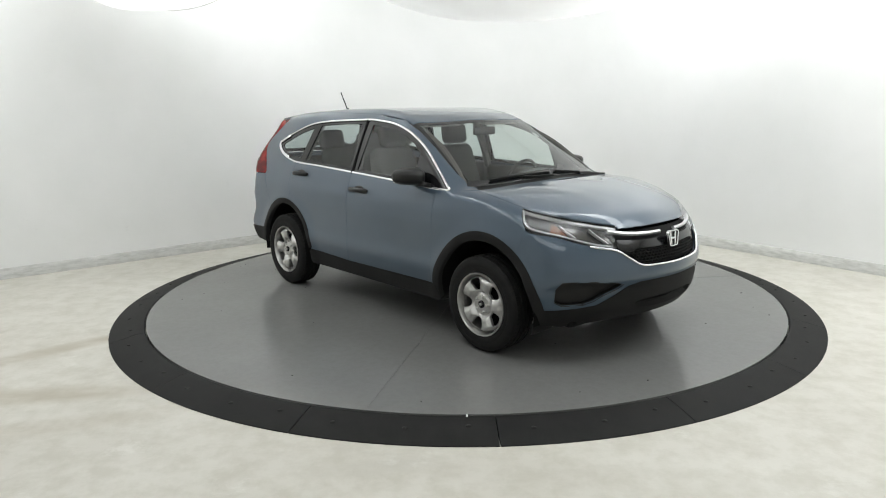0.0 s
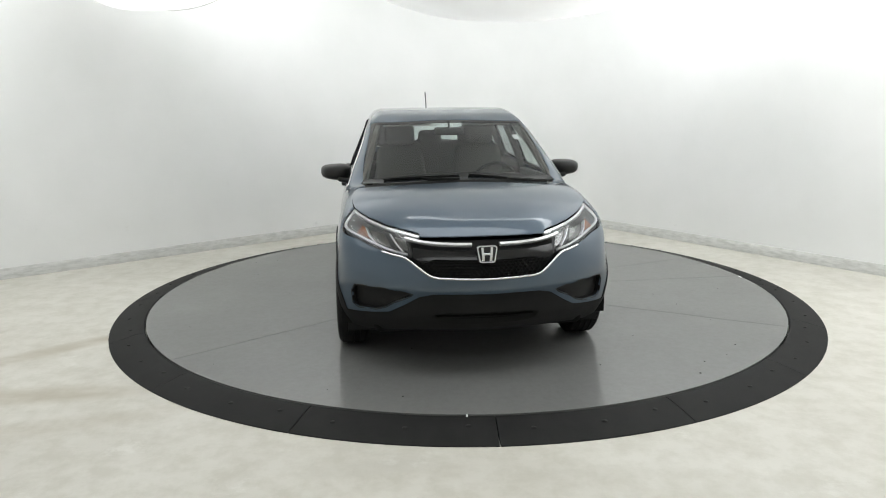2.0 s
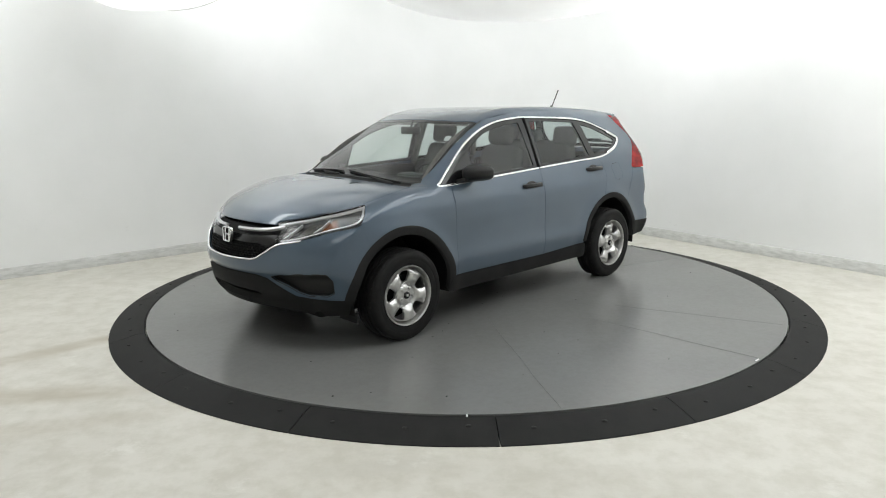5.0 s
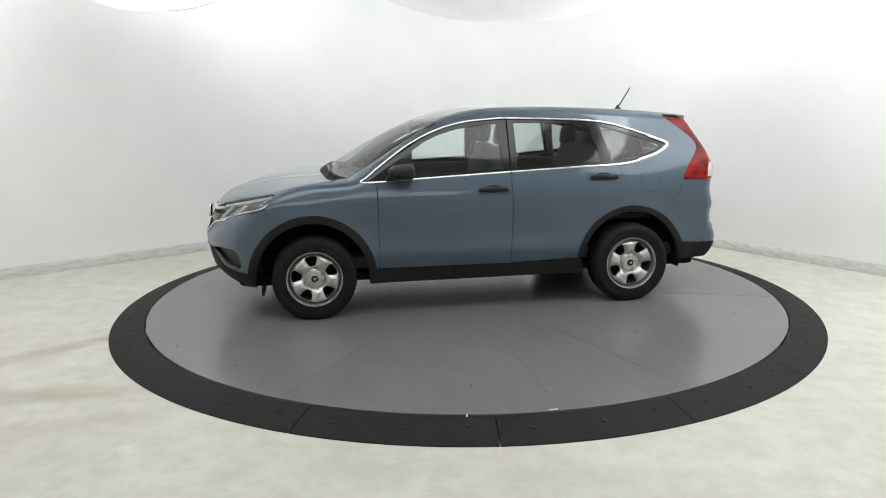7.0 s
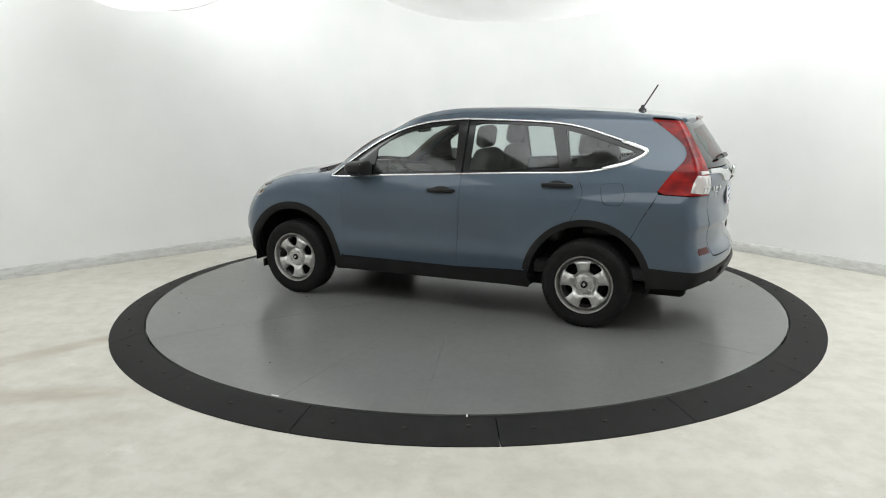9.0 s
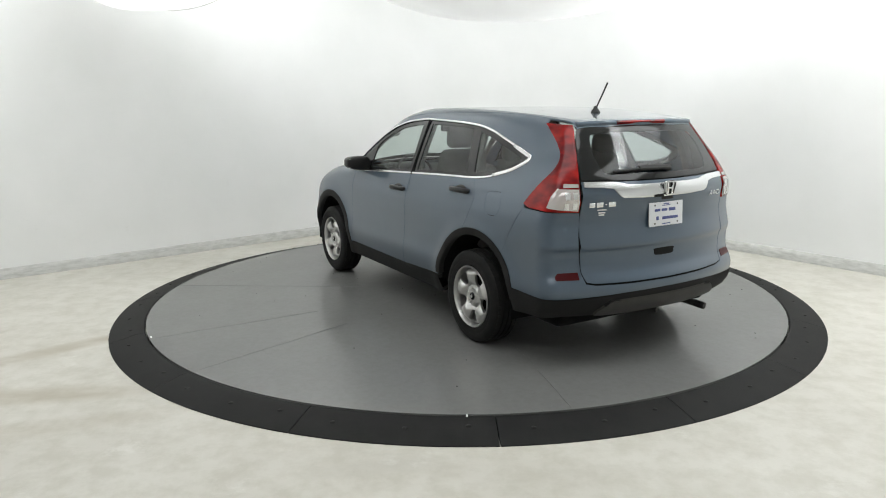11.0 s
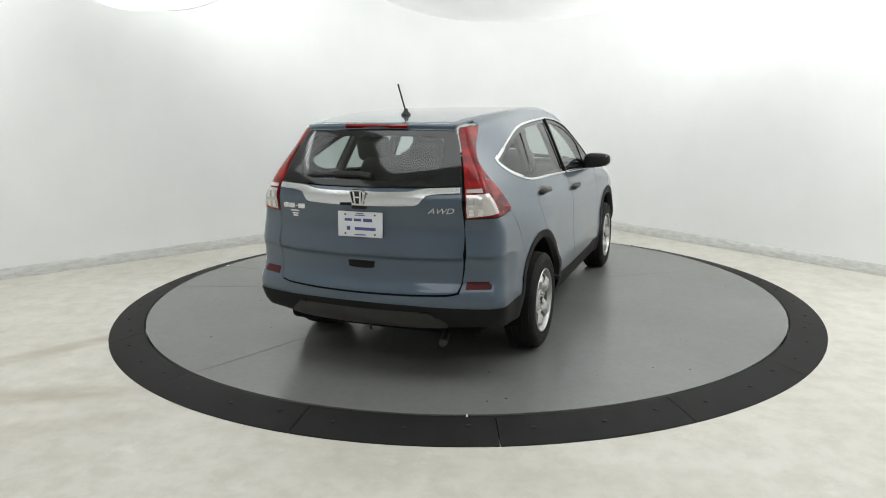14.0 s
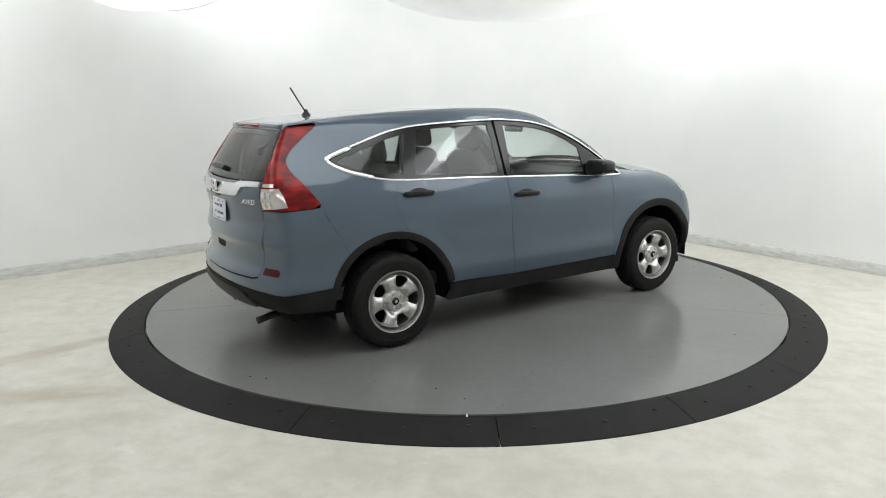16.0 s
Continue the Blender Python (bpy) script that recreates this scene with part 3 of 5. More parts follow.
def build_car():
    car = tagged(new("car"), "blue-grey compact five-door SUV with black cladding on the turntable", "car")
    R_IN, R_OUT = 0.448, 0.484

    # main lines on the skin
    dlo_top = smooth(S((0.914, 1.064), (0.766, 1.177), (0.54, 1.333), (0.311, 1.444), (0.082, 1.505), (-0.147, 1.528), (-0.354, 1.532), (-1.059, 1.498), (-1.46, 1.395), (-1.685, 1.318)))
    dlo_low = smooth(S((-1.685, 1.318), (-1.690, 1.290), (-1.62, 1.243), (-1.50, 1.198), (-1.249, 1.150), (-0.80, 1.133), (-0.318, 1.113), (0.2, 1.090), (0.507, 1.076), (0.914, 1.054)))
    dlo = join(dlo_top, dlo_low[1:-1])
    ditch = T((1.13, 0.742), (1.0, 0.728), (0.8, 0.700), (0.6, 0.668), (0.4, 0.640), (0.2, 0.618), (-0.2, 0.605), (-0.6, 0.598), (-1.0, 0.585), (-1.4, 0.560), (-1.6, 0.540), (-1.70, 0.532))
    hood_edge = T((1.13, 0.742), (1.25, 0.778), (1.38, 0.788), (1.50, 0.785), (1.565, 0.775), (1.64, 0.742), (1.74, 0.680), (1.85, 0.588), (1.93, 0.49), (1.995, 0.39))
    lamp_tip = hood_edge[4]
    lamp_low = smooth(join([lamp_tip], S((1.66, 0.880)), F((0.755, 0.838), (0.66, 0.800), (0.56, 0.775), (0.47, 0.760), (0.395, 0.752))), 4)
    lamp_in = F((0.395, 0.752), (0.36, 0.80), (0.385, 0.862))
    hinge_x, split_x = 0.79, -0.292
    rear_cut = smooth(S((-1.205, 1.142), (-1.262, 1.03), (-1.255, 0.94), (-1.19, 0.793)), 5)
    tail_out = smooth(S((-1.70, 1.524), (-1.79, 1.461), (-1.87, 1.400), (-1.932, 1.345), (-1.957, 1.295), (-1.942, 1.238), (-1.895, 1.180), (-1.84, 1.110), (-1.79, 1.033)), 4)

    blue, black, dark, chrome = M["paint"], M["plastic"], M["dark"], M["chrome"]

    def pair(name, mode, outline, material, label="", parent=car, **k):
        a = panel(mode, outline, **k)
        return sheet(name, [a], material, parent, label), sheet(name, [mirror(a)], material, parent, label)

    # hood, roof
    hood_front = F((0.385, 0.868), (0.30, 0.869), (0.2, 0.871), (0.1, 0.873), (0.0, 0.874))
    hood = both(join(T((1.225, 0), (1.22, 0.25), (1.195, 0.5), (1.165, 0.65)), hood_edge, hood_front))
    sheet("hood", [panel("T", hood, inset=0.002)], blue, car)
    roof = both(join(T((0.388, 0), (0.376, 0.25), (0.341, 0.45), (0.281, 0.622)), ditch[5:], T((-1.80, 0.520), (-1.93, 0.505), (-1.965, 0.30), (-1.975, 0))))
    sheet("roof", [panel("T", roof, inset=0.002)], blue, car)
    sheet("headliner", [panel("T", both(join(T((0.26, 0), (0.15, 0.56)), T((-1.85, 0.48), (-1.90, 0)))), off=-0.03, lip=0)], M["trim"], car, "pale grey cloth headliner")
    # windscreen with its black border and the cowl
    ws_base = [(1.165, 0), (1.155, 0.2), (1.125, 0.4), (1.07, 0.58), (1.00, 0.722)]
    ws_side = [(0.8, 0.697), (0.6, 0.665), (0.4, 0.637), (0.285, 0.623)]
    ws_top = [(0.345, 0.45), (0.380, 0.25), (0.392, 0)]
    glass_line = both(T(*ws_base, *ws_side, *ws_top))
    small = both(T((1.10, 0), (1.09, 0.2), (1.06, 0.4), (1.02, 0.57), (0.965, 0.682), (0.8, 0.668), (0.6, 0.637), (0.4, 0.610), (0.330, 0.594), (0.385, 0.42), (0.425, 0.25), (0.435, 0)))
    wind = sheet("windscreen", [panel("T", small, off=-0.004, lip=0)], M["glass"], car, "clear curved windscreen")
    sheet("windscreen_border", [panel("T", glass_line, holes=[small], off=-0.003, lip=0.004)], M["frit"], wind, "black printed glass border")
    cowl = both(join(T((1.222, 0), (1.215, 0.25), (1.19, 0.5), (1.16, 0.65), (1.128, 0.740)), T((1.002, 0.726), (1.005, 0.724), (1.07, 0.582), (1.125, 0.402), (1.155, 0.202), (1.167, 0))))
    sheet("cowl", [panel("T", cowl, off=-0.012, lip=0.02)], black, car, "black plastic cowl below the windscreen")

    # side panels
    arch_f = arc(1.31, R_IN, 50, 176)
    fender = join([ditch[0]], hood_edge[1:4], [lamp_tip], S((1.66, 0.880)), S((1.63, 0.76)), arch_f, S((hinge_x + 0.045, 0.36), (hinge_x - 0.001, 0.40), (hinge_x - 0.002, 0.7), (hinge_x + 0.004, 1.053)), [dlo_top[0]])
    pair("fender", "S", fender, blue, inset=0.002)
    low_f = [p for p in dlo_low if split_x < p[0] < hinge_x]
    low_r = [p for p in dlo_low if -1.205 < p[0] < split_x]
    front_door = join(S((hinge_x, 1.058), (hinge_x, 0.7), (hinge_x, 0.386), (split_x + 0.02, 0.378), (split_x, 0.75), (split_x, 1.112)), low_f)
    doors = pair("front_door", "S", front_door, blue, inset=0.0035)
    arch_up = arc(-1.31, R_IN + 0.01, 12, 74)
    rear_door = join(S((split_x, 1.112), (split_x, 0.75), (split_x + 0.02, 0.378), (-0.848, 0.396)), arch_up, rear_cut[::-1], low_r)
    rear_doors = pair("rear_door", "S", rear_door, blue, inset=0.0035)
    # rail over the doors, pillars and rear quarter in one
    low_q = np.array([p for p in dlo_low if p[0] <= -1.205])
    quarter = join(ditch, tail_out, S((-1.797, 1.012)), S((-1.69, 0.82), (-1.622, 0.677)), arc(-1.31, R_IN + 0.01, 130, 78, 12), rear_cut[::-1], low_q[::-1], dlo_top[::-1])
    fuel = smooth(S((-1.41, 1.070), (-1.51, 1.080), (-1.55, 1.065), (-1.57, 0.98), (-1.54, 0.925), (-1.45, 0.925), (-1.415, 0.95), (-1.395, 1.03)), 4, True)
    q = panel("S", quarter, holes=[fuel], inset=0.001)
    sheet("quarter_panel", [q], blue, car)
    q = panel("S", quarter, inset=0.001)
    sheet("quarter_panel", [mirror(q)], blue, car)
    sheet("fuel_door", [panel("S", fuel, inset=0.004)], blue, car)

    # side glass, black pillars, bright trim
    def inner(pts): return S(*pts)
    g1 = inner([(0.51, 1.106), (0.50, 1.298), (0.40, 1.362), (0.28, 1.415), (0.12, 1.460), (-0.10, 1.488), (-0.205, 1.493), (-0.235, 1.138), (0.2, 1.118)])
    g2 = inner([(-0.350, 1.144), (-0.350, 1.500), (-0.60, 1.498), (-0.98, 1.478), (-1.075, 1.178), (-0.8, 1.160)])
    g3 = inner([(-1.165, 1.185), (-1.085, 1.455), (-1.25, 1.420), (-1.42, 1.365), (-1.60, 1.305), (-1.615, 1.285), (-1.50, 1.232), (-1.35, 1.200)])
    for sgn, (fd, rd) in ((1, (doors[0], rear_doors[0])), (-1, (doors[1], rear_doors[1]))):
        def put(name, piece, m, par, label=""):
            return sheet(name, [piece if sgn > 0 else mirror(piece)], m, par, label)
        frame_line = join(dlo_top, dlo_low[1:-1])
        put("window_surround", panel("S", frame_line, holes=[g1, g2, g3], off=-0.006, lip=0.012), M["gloss_black"], car, "gloss black window surround")
        put("front_side_glass", panel("S", g1, off=-0.012, lip=0), M["glass"], fd)
        put("rear_side_glass", panel("S", g2, off=-0.012, lip=0), M["tint"], rd)
        put("quarter_glass", panel("S", g3, off=-0.012, lip=0), M["tint"], car)
        ring = dense(smooth(dlo[::2], 3, True), 0.02)
        bm = bead(ring, [(-0.0085, 0.0006), (-0.0085, 0.002), (-0.005, 0.0045), (0.005, 0.0045), (0.0085, 0.002), (0.0085, 0.0006)], True)
        part("window_trim", bm if sgn > 0 else flipped(bm), chrome, car, "bright chrome strip round the side windows", True)
        # the strip widens round the rear corner
        tip = join(np.array([q for q in dlo_top if q[0] < -1.50]), np.array([q for q in dlo_low[1:] if q[0] < -1.36]))
        bm = bead(tip, [(-0.020, -0.004), (-0.020, 0.002), (-0.014, 0.005), (0.004, 0.0055), (0.009, 0.003), (0.009, -0.002)])
        part("trim_corner", bm if sgn > 0 else flipped(bm), chrome, car, "wide bright chrome corner", True)
        # door gap over the trim
        gapline = S((split_x, 1.10), (split_x, 1.53))
        bm = bead(dense(gapline, 0.03, False), strip(0.008, 0.0085))
        part("door_seal", bm if sgn > 0 else flipped(bm), M["dark"], fd)

    # cloth-covered inner panels beside the rear window
    a = panel("S", S((-1.66, 1.500), (-1.715, 1.36), (-1.725, 1.13), (-2.03, 1.13), (-1.99, 1.32), (-1.86, 1.440), (-1.76, 1.510)), off=-0.030, lip=0, gap=0.05)
    sheet("rear_pillar_trim", [a], M["cloth"], car)
    sheet("rear_pillar_trim", [mirror(a)], M["cloth"], car)

    # black arch and sill cladding
    for sgn in (1, -1):
        for cx, name, a0, a1 in ((1.31, "front_arch_cladding", 8, 172), (-1.31, "rear_arch_cladding", 10, 170)):
            o, i = arc(cx, R_OUT, a0, a1, 30), arc(cx, R_IN - 0.012, a1, a0, 30)
            if cx > 0:
                o, i = arc(cx, R_OUT + 0.013, -2, 176, 30), arc(cx, R_IN - 0.012, 184, 2, 30)
            pc = panel("S", join(o, i), off=0.006, lip=0.045)
            sheet(name, [pc if sgn > 0 else mirror(pc)], black, car, "textured black wheel-arch cladding")
        sill = S((hinge_x + 0.085, 0.30), (hinge_x + 0.055, 0.380), (0.3, 0.376), (split_x, 0.372), (-0.86, 0.390), (-0.89, 0.30), (-0.875, 0.268), (0.3, 0.268), (hinge_x + 0.075, 0.268))
        pc = panel("S", sill, off=0.010, lip=0.05)
        sheet("sill_cladding", [pc if sgn > 0 else mirror(pc)], black, car, "textured black sill cladding")

    # front bumper, blue above, black below
    knee = F((0.450, 0.739), (0.385, 0.690), (0.318, 0.650), (0.22, 0.643), (0.10, 0.640), (0.0, 0.638))
    line_low = join(F((0.0, 0.545), (0.20, 0.546), (0.32, 0.542), (0.40, 0.522), (0.50, 0.455), (0.58, 0.408), (0.68, 0.392), (0.77, 0.384)), S((1.80, 0.380), (1.757, 0.378)))
    fog = F((0.438, 0.534), (0.50, 0.548), (0.62, 0.562), (0.74, 0.565), (0.785, 0.562), (0.805, 0.52), (0.800, 0.435), (0.765, 0.412), (0.66, 0.414), (0.60, 0.436), (0.55, 0.472), (0.47, 0.510))
    arch_nf = arc(1.31, R_IN, 6, 50, 10)
    bumper = both(join(line_low, arch_nf, S((1.63, 0.76), (1.66, 0.874)), lamp_low[5:20] - [0, 0, 0.004], knee))
    fogR = fog * [1, -1, 1]
    bumper_ob = sheet("front_bumper", [panel("N", bumper, holes=[fog, fogR])], blue, car, "body-coloured front bumper")
    chin = both(join(F((0.0, 0.540), (0.20, 0.541), (0.32, 0.537), (0.40, 0.517), (0.50, 0.450), (0.58, 0.403), (0.68, 0.387), (0.77, 0.379)), S((1.80, 0.375), (1.757, 0.373)), S((1.748, 0.27)), F((0.70, 0.255), (0.50, 0.285), (0.25, 0.300), (0, 0.302))))
    intake = both(F((0.0, 0.425), (0.25, 0.423), (0.33, 0.405), (0.30, 0.368), (0.2, 0.355), (0, 0.352)))
    sheet("lower_bumper", [panel("N", chin, holes=[intake], off=0.006, lip=0.04)], black, car, "textured black lower bumper")
    sheet("lower_intake", [panel("N", intake, off=-0.045, lip=0)], M["void"], car, "dark lower air intake")
    for z in (0.375, 0.400):
        part("intake_slat", bead(dense(F((-0.30, z), (0.0, z + 0.004), (0.30, z)), 0.03, False), strip(0.010, 0.010), lift=-0.03), black, car)
    for sgn in (1, -1):
        a = panel("N", fog, off=-0.035, lip=0)
        recess = sheet("fog_pocket", [a if sgn > 0 else mirror(a)], M["plastic_smooth"], car, "black blanked fog lamp pocket")
        wall = bead(dense(fog, 0.02), [(0.0, -0.04), (0.0, 0.001), (0.005, 0.001), (0.005, -0.04)], True)
        part("fog_rim", wall if sgn > 0 else flipped(wall), M["plastic_smooth"], recess)

    # grille
    g_out = both(join(F((0, 0.868), (0.2, 0.866), (0.33, 0.864), (0.400, 0.858), (0.450, 0.842), (0.440, 0.785), (0.444, 0.746), (0.385, 0.694), (0.316, 0.654), (0.2, 0.647), (0.0, 0.642))))
    grille = sheet("grille", [panel("N", g_out, off=-0.03, lip=0)], M["void"], car, "black grille with bright bars")
    band = both(F((0, 0.802), (0.10, 0.802), (0.25, 0.800), (0.36, 0.806), (0.430, 0.812), (0.432, 0.755), (0.38, 0.728), (0.31, 0.752), (0.12, 0.750), (0.0, 0.748)))
    sheet("grille_band", [panel("N", band, off=-0.012, lip=0.02)], M["gloss_black"], grille, "gloss black grille band")
    for sgn in (1, -1):
        wing = smooth(F((0.082, 0.833), (0.18, 0.834), (0.28, 0.837), (0.365, 0.844), (0.43, 0.855), (0.470, 0.862)), 5)
        b = bead(wing - [0, 0, 0.008], strip(0.023, 0.016), lift=0.004)
        part("chrome_wing", b if sgn > 0 else flipped(b), M["strip"], grille, "bright chrome grille wing")
        b = bead(smooth(F((0.085, 0.803), (0.20, 0.800), (0.33, 0.803)), 5), strip(0.010, 0.01), lift=-0.02)
        part("grille_bar", b if sgn > 0 else flipped(b), black, grille)
    u_line = smooth(join(lamp_low[14:20] - [0, 0, 0.010], F((0.45, 0.735), (0.385, 0.687), (0.318, 0.647), (0.22, 0.640), (0.10, 0.637), (0.0, 0.635))), 3)
    u_line = join(u_line, (u_line * [1, -1, 1])[-2::-1])
    part("chrome_surround", bead(u_line, strip(0.015, 0.013)), chrome, grille, "bright chrome lower grille surround", True)
    rows = 5
    for r in range(rows):
        z = 0.662 + 0.0175 * r
        w = 0.31 + 0.026 * r
        for s in range(-int(w / 0.030), int(w / 0.030) + 1):
            y = (s + 0.5 * (r % 2)) * 0.030
            if abs(y) < w - 0.005:
                loop = F(*[(y + 0.0155 * math.cos(a), z + 0.0095 * math.sin(a)) for a in np.linspace(0, math.tau, 7)[:-1]])
                MESHES.append(bead(loop, [(-0.002, -0.01), (-0.002, 0.004), (0.002, 0.004), (0.002, -0.01)], True, lift=-0.016))
    part("grille_mesh", merged(MESHES), M["void"], grille, "black honeycomb mesh")

    # front emblem: a plain bright frame
    e = F((0, 0.780))[0]
    badge(car, "front_emblem", e + np.array([0.014, 0, 0]), 0, 0.126, 0.106)

    # headlamps
    for sgn in (1, -1):
        top = hood_edge[5:] - [0, 0, 0.003]
        out = join([lamp_tip + np.array([0.003, 0, -0.003])], top, F((0.400, 0.862), (0.452, 0.842), (0.442, 0.790), (0.446, 0.762)), lamp_low[::-1][4:-1])
        out = np.asarray(out)

        def put(name, pc, m, par, label=""):
            return sheet(name, [pc if sgn > 0 else mirror(pc)], m, par, label)

        def bar(name, line, w, h, m, par, lift, label=""):
            b = bead(line, strip(w, h), lift=lift)
            return part(name, b if sgn > 0 else flipped(b), m, par, label)
        lamp = put("headlamp", panel("N", out, off=-0.035, lip=0), M["lamp_black"], car, "clear headlamp with chrome reflectors and amber marker")
        put("headlamp_lens", panel("N", out, off=-0.001, lip=0.006, inset=0.002), M["lens"], lamp)
        up = smooth(hood_edge[4:] - [0, 0, 0.016], 4)
        bar("light_strip", up - [0, 0, 0.004], 0.024, 0.016, M["strip"], lamp, -0.020, "white daytime light strip")
        lo = smooth(join([lamp_tip], S((1.665, 0.905)), F((0.735, 0.858), (0.65, 0.825), (0.56, 0.797), (0.47, 0.780))), 5)
        bar("lower_strip", lo - [0, 0, 0.006], 0.016, 0.012, M["strip"], lamp, -0.024, "bright lower lamp strip")
        def pocket(name, pts, m, lift, label=""):
            put(name, panel("N", np.asarray(pts), off=lift, lip=0.01, gap=0.015), m, lamp, label)
        pocket("main_reflector", F((0.60, 0.882), (0.69, 0.900), (0.675, 0.846), (0.60, 0.820), (0.565, 0.812)), M["reflector"], -0.026, "chrome main beam reflector")
        pocket("side_reflector", F((0.478, 0.862), (0.540, 0.872), (0.505, 0.805), (0.462, 0.795)), M["reflector"], -0.026, "chrome low beam reflector")
        pocket("amber_marker", join(F((0.715, 0.905)), S((1.77, 0.922), (1.79, 0.872)), F((0.69, 0.850))), M["amber"], -0.022, "amber side marker")
        bar("divider", F((0.562, 0.880), (0.535, 0.835), (0.495, 0.790)), 0.010, 0.022, M["strip"], lamp, -0.026, "bright lamp divider")
        bar("divider", F((0.706, 0.905), (0.690, 0.865), (0.660, 0.832)), 0.010, 0.022, M["strip"], lamp, -0.026, "bright lamp divider")
        # round lamp bulbs
        for yy, zz, r in ((0.635, 0.860, 0.026), (0.488, 0.832, 0.024)):
            c = F((yy, zz))[0]
            bm = dome(r, 0.02)
            bmesh.ops.transform(bm, matrix=Matrix.Translation(Vector(c) - Vector((0.030, 0.0, 0))) @ pose(0, 0, 0, 0, 78, 30), verts=bm.verts)
            part("bulb_lens", bm if sgn > 0 else flipped(bm), M["lens"], lamp)

    # rear: tailgate, glass, lamps, bumper
    gate = both(join(B((0, 1.172), (0.30, 1.174), (0.55, 1.182), (0.612, 1.184), (0.620, 1.10), (0.626, 1.0), (0.632, 0.85), (0.625, 0.70), (0.617, 0.62), (0.600, 0.568), (0.54, 0.556), (0.3, 0.550), (0, 0.548))))
    gate_ob = sheet("tailgate", [panel("B", gate, inset=0.003)], blue, car, "body-coloured tailgate")
    glass_out = both(B((0, 1.178), (0.3, 1.180), (0.55, 1.188), (0.608, 1.190), (0.585, 1.30), (0.545, 1.42), (0.520, 1.477), (0.3, 1.485), (0, 1.487)))
    glass_in = both(smooth(B((0, 1.214), (0.25, 1.214), (0.40, 1.218), (0.452, 1.236), (0.470, 1.30), (0.468, 1.36), (0.445, 1.440), (0.40, 1.458), (0.25, 1.466), (0, 1.468)), 3))
    rw = sheet("rear_window", [panel("B", glass_in, off=-0.003, lip=0)], M["tint"], gate_ob, "dark tinted rear window")
    sheet("window_border", [panel("B", glass_out, holes=[glass_in], off=-0.002, lip=0.006)], M["frit"], rw, "black glass border")
    garnish = both(join(B((0, 1.146), (0.20, 1.147), (0.31, 1.151), (0.37, 1.164), (0.42, 1.171), (0.600, 1.176), (0.604, 1.146), (0.48, 1.141), (0.415, 1.131), (0.375, 1.087), (0.35, 1.077), (0.2, 1.071), (0, 1.069))))
    sheet("tailgate_garnish", [panel("B", garnish, off=0.012, lip=0.014)], M["satin_chrome"], gate_ob, "satin chrome tailgate garnish")
    sheet("plate_light_panel", [panel("B", both(B((0, 1.064), (0.045, 1.064), (0.050, 1.055), (0.045, 1.046), (0, 1.046))), off=0.004, lip=0.006)], black, gate_ob)
    sheet("camera_pocket", [panel("B", B((0.045, 1.085), (0.125, 1.082), (0.125, 1.068), (0.045, 1.068)), off=0.0135, lip=0.004)], M["void"], gate_ob)
    eb = B((0, 1.118))[0]
    badge(car, "rear_emblem", eb + np.array([-0.018, 0, 0]), 180, 0.100, 0.092)
    # spoiler lip with its red lamp
    lip_line = B((-0.50, 1.514), (-0.3, 1.520), (0, 1.522), (0.3, 1.520), (0.50, 1.514))
    spoiler = part("spoiler", bead(dense(lip_line, 0.03, False), [(-0.018, -0.03), (-0.018, 0.012), (0.0, 0.022), (0.018, 0.010), (0.018, -0.03)]), blue, car, "body-coloured roof spoiler", True)
    part("high_brake_lamp", bead(dense(B((-0.21, 1.515), (0, 1.517), (0.21, 1.515)), 0.03, False), [(-0.010, 0.0), (-0.010, 0.017), (0.008, 0.021), (0.008, 0.0)]), M["red"], spoiler, "red high brake lamp")
    # black sheet stands in for the shadow below the spoiler lip
    sheet("spoiler_underside", [panel("B", both(B((0, 1.487), (0.3, 1.485), (0.515, 1.478), (0.51, 1.505), (0.3, 1.512), (0, 1.513))), off=-0.004, lip=0)], M["gloss_black"], car)
    # handle recess is not hollowed, its shade is a flat deep black sheet
    sheet("gate_handle_recess", [panel("B", smooth(B((-0.080, 0.732), (0.080, 0.732), (0.085, 0.715), (0.072, 0.690), (-0.072, 0.690), (-0.085, 0.715)), 3, True), off=0.002, lip=0.004)], M["void"], gate_ob, "flat black sheet for the shaded tailgate handle recess")

    for sgn in (1, -1):
        def put(name, pc, m, par, label=""):
            return sheet(name, [pc if sgn > 0 else mirror(pc)], m, par, label)
        outer = join(tail_out, S((-1.835, 1.012)))
        in_line = B((0.70, 1.000), (0.638, 0.998), (0.630, 1.06), (0.622, 1.184), (0.592, 1.30), (0.552, 1.42), (0.527, 1.480), (0.520, 1.512))
        shape = join(outer, in_line)
        lamp = put("tail_lamp", panel("R", shape, off=0.004, lip=0.02, gap=0.02, inset=0.002), M["red"], car, "tall red tail lamp with clear reversing lens")
        clear = join(B((0.645, 1.008), (0.642, 1.06), (0.640, 1.136)), S((-2.045, 1.141), (-2.025, 1.095), (-2.012, 1.027)))
        cl = put("reversing_lens", panel("R", clear, off=0.008, lip=0.008, gap=0.012), M["clear_lens"], lamp, "clear reversing and signal lens")
        for yy, zz in ((0.668, 1.04), (0.718, 1.04), (0.668, 1.098), (0.712, 1.098)):
            c = B((yy - 0.013, zz - 0.02), (yy + 0.013, zz - 0.02), (yy + 0.013, zz + 0.02), (yy - 0.013, zz + 0.02))
            put("lens_facet", panel("R", c, off=0.011, lip=0.004, gap=0.02), M["satin_chrome"], cl)
        put("upper_lens_bar", panel("R", B((0.640, 1.147), (0.636, 1.166), (0.715, 1.170), (0.725, 1.148)), off=0.008, lip=0.006), M["clear_lens"], lamp)
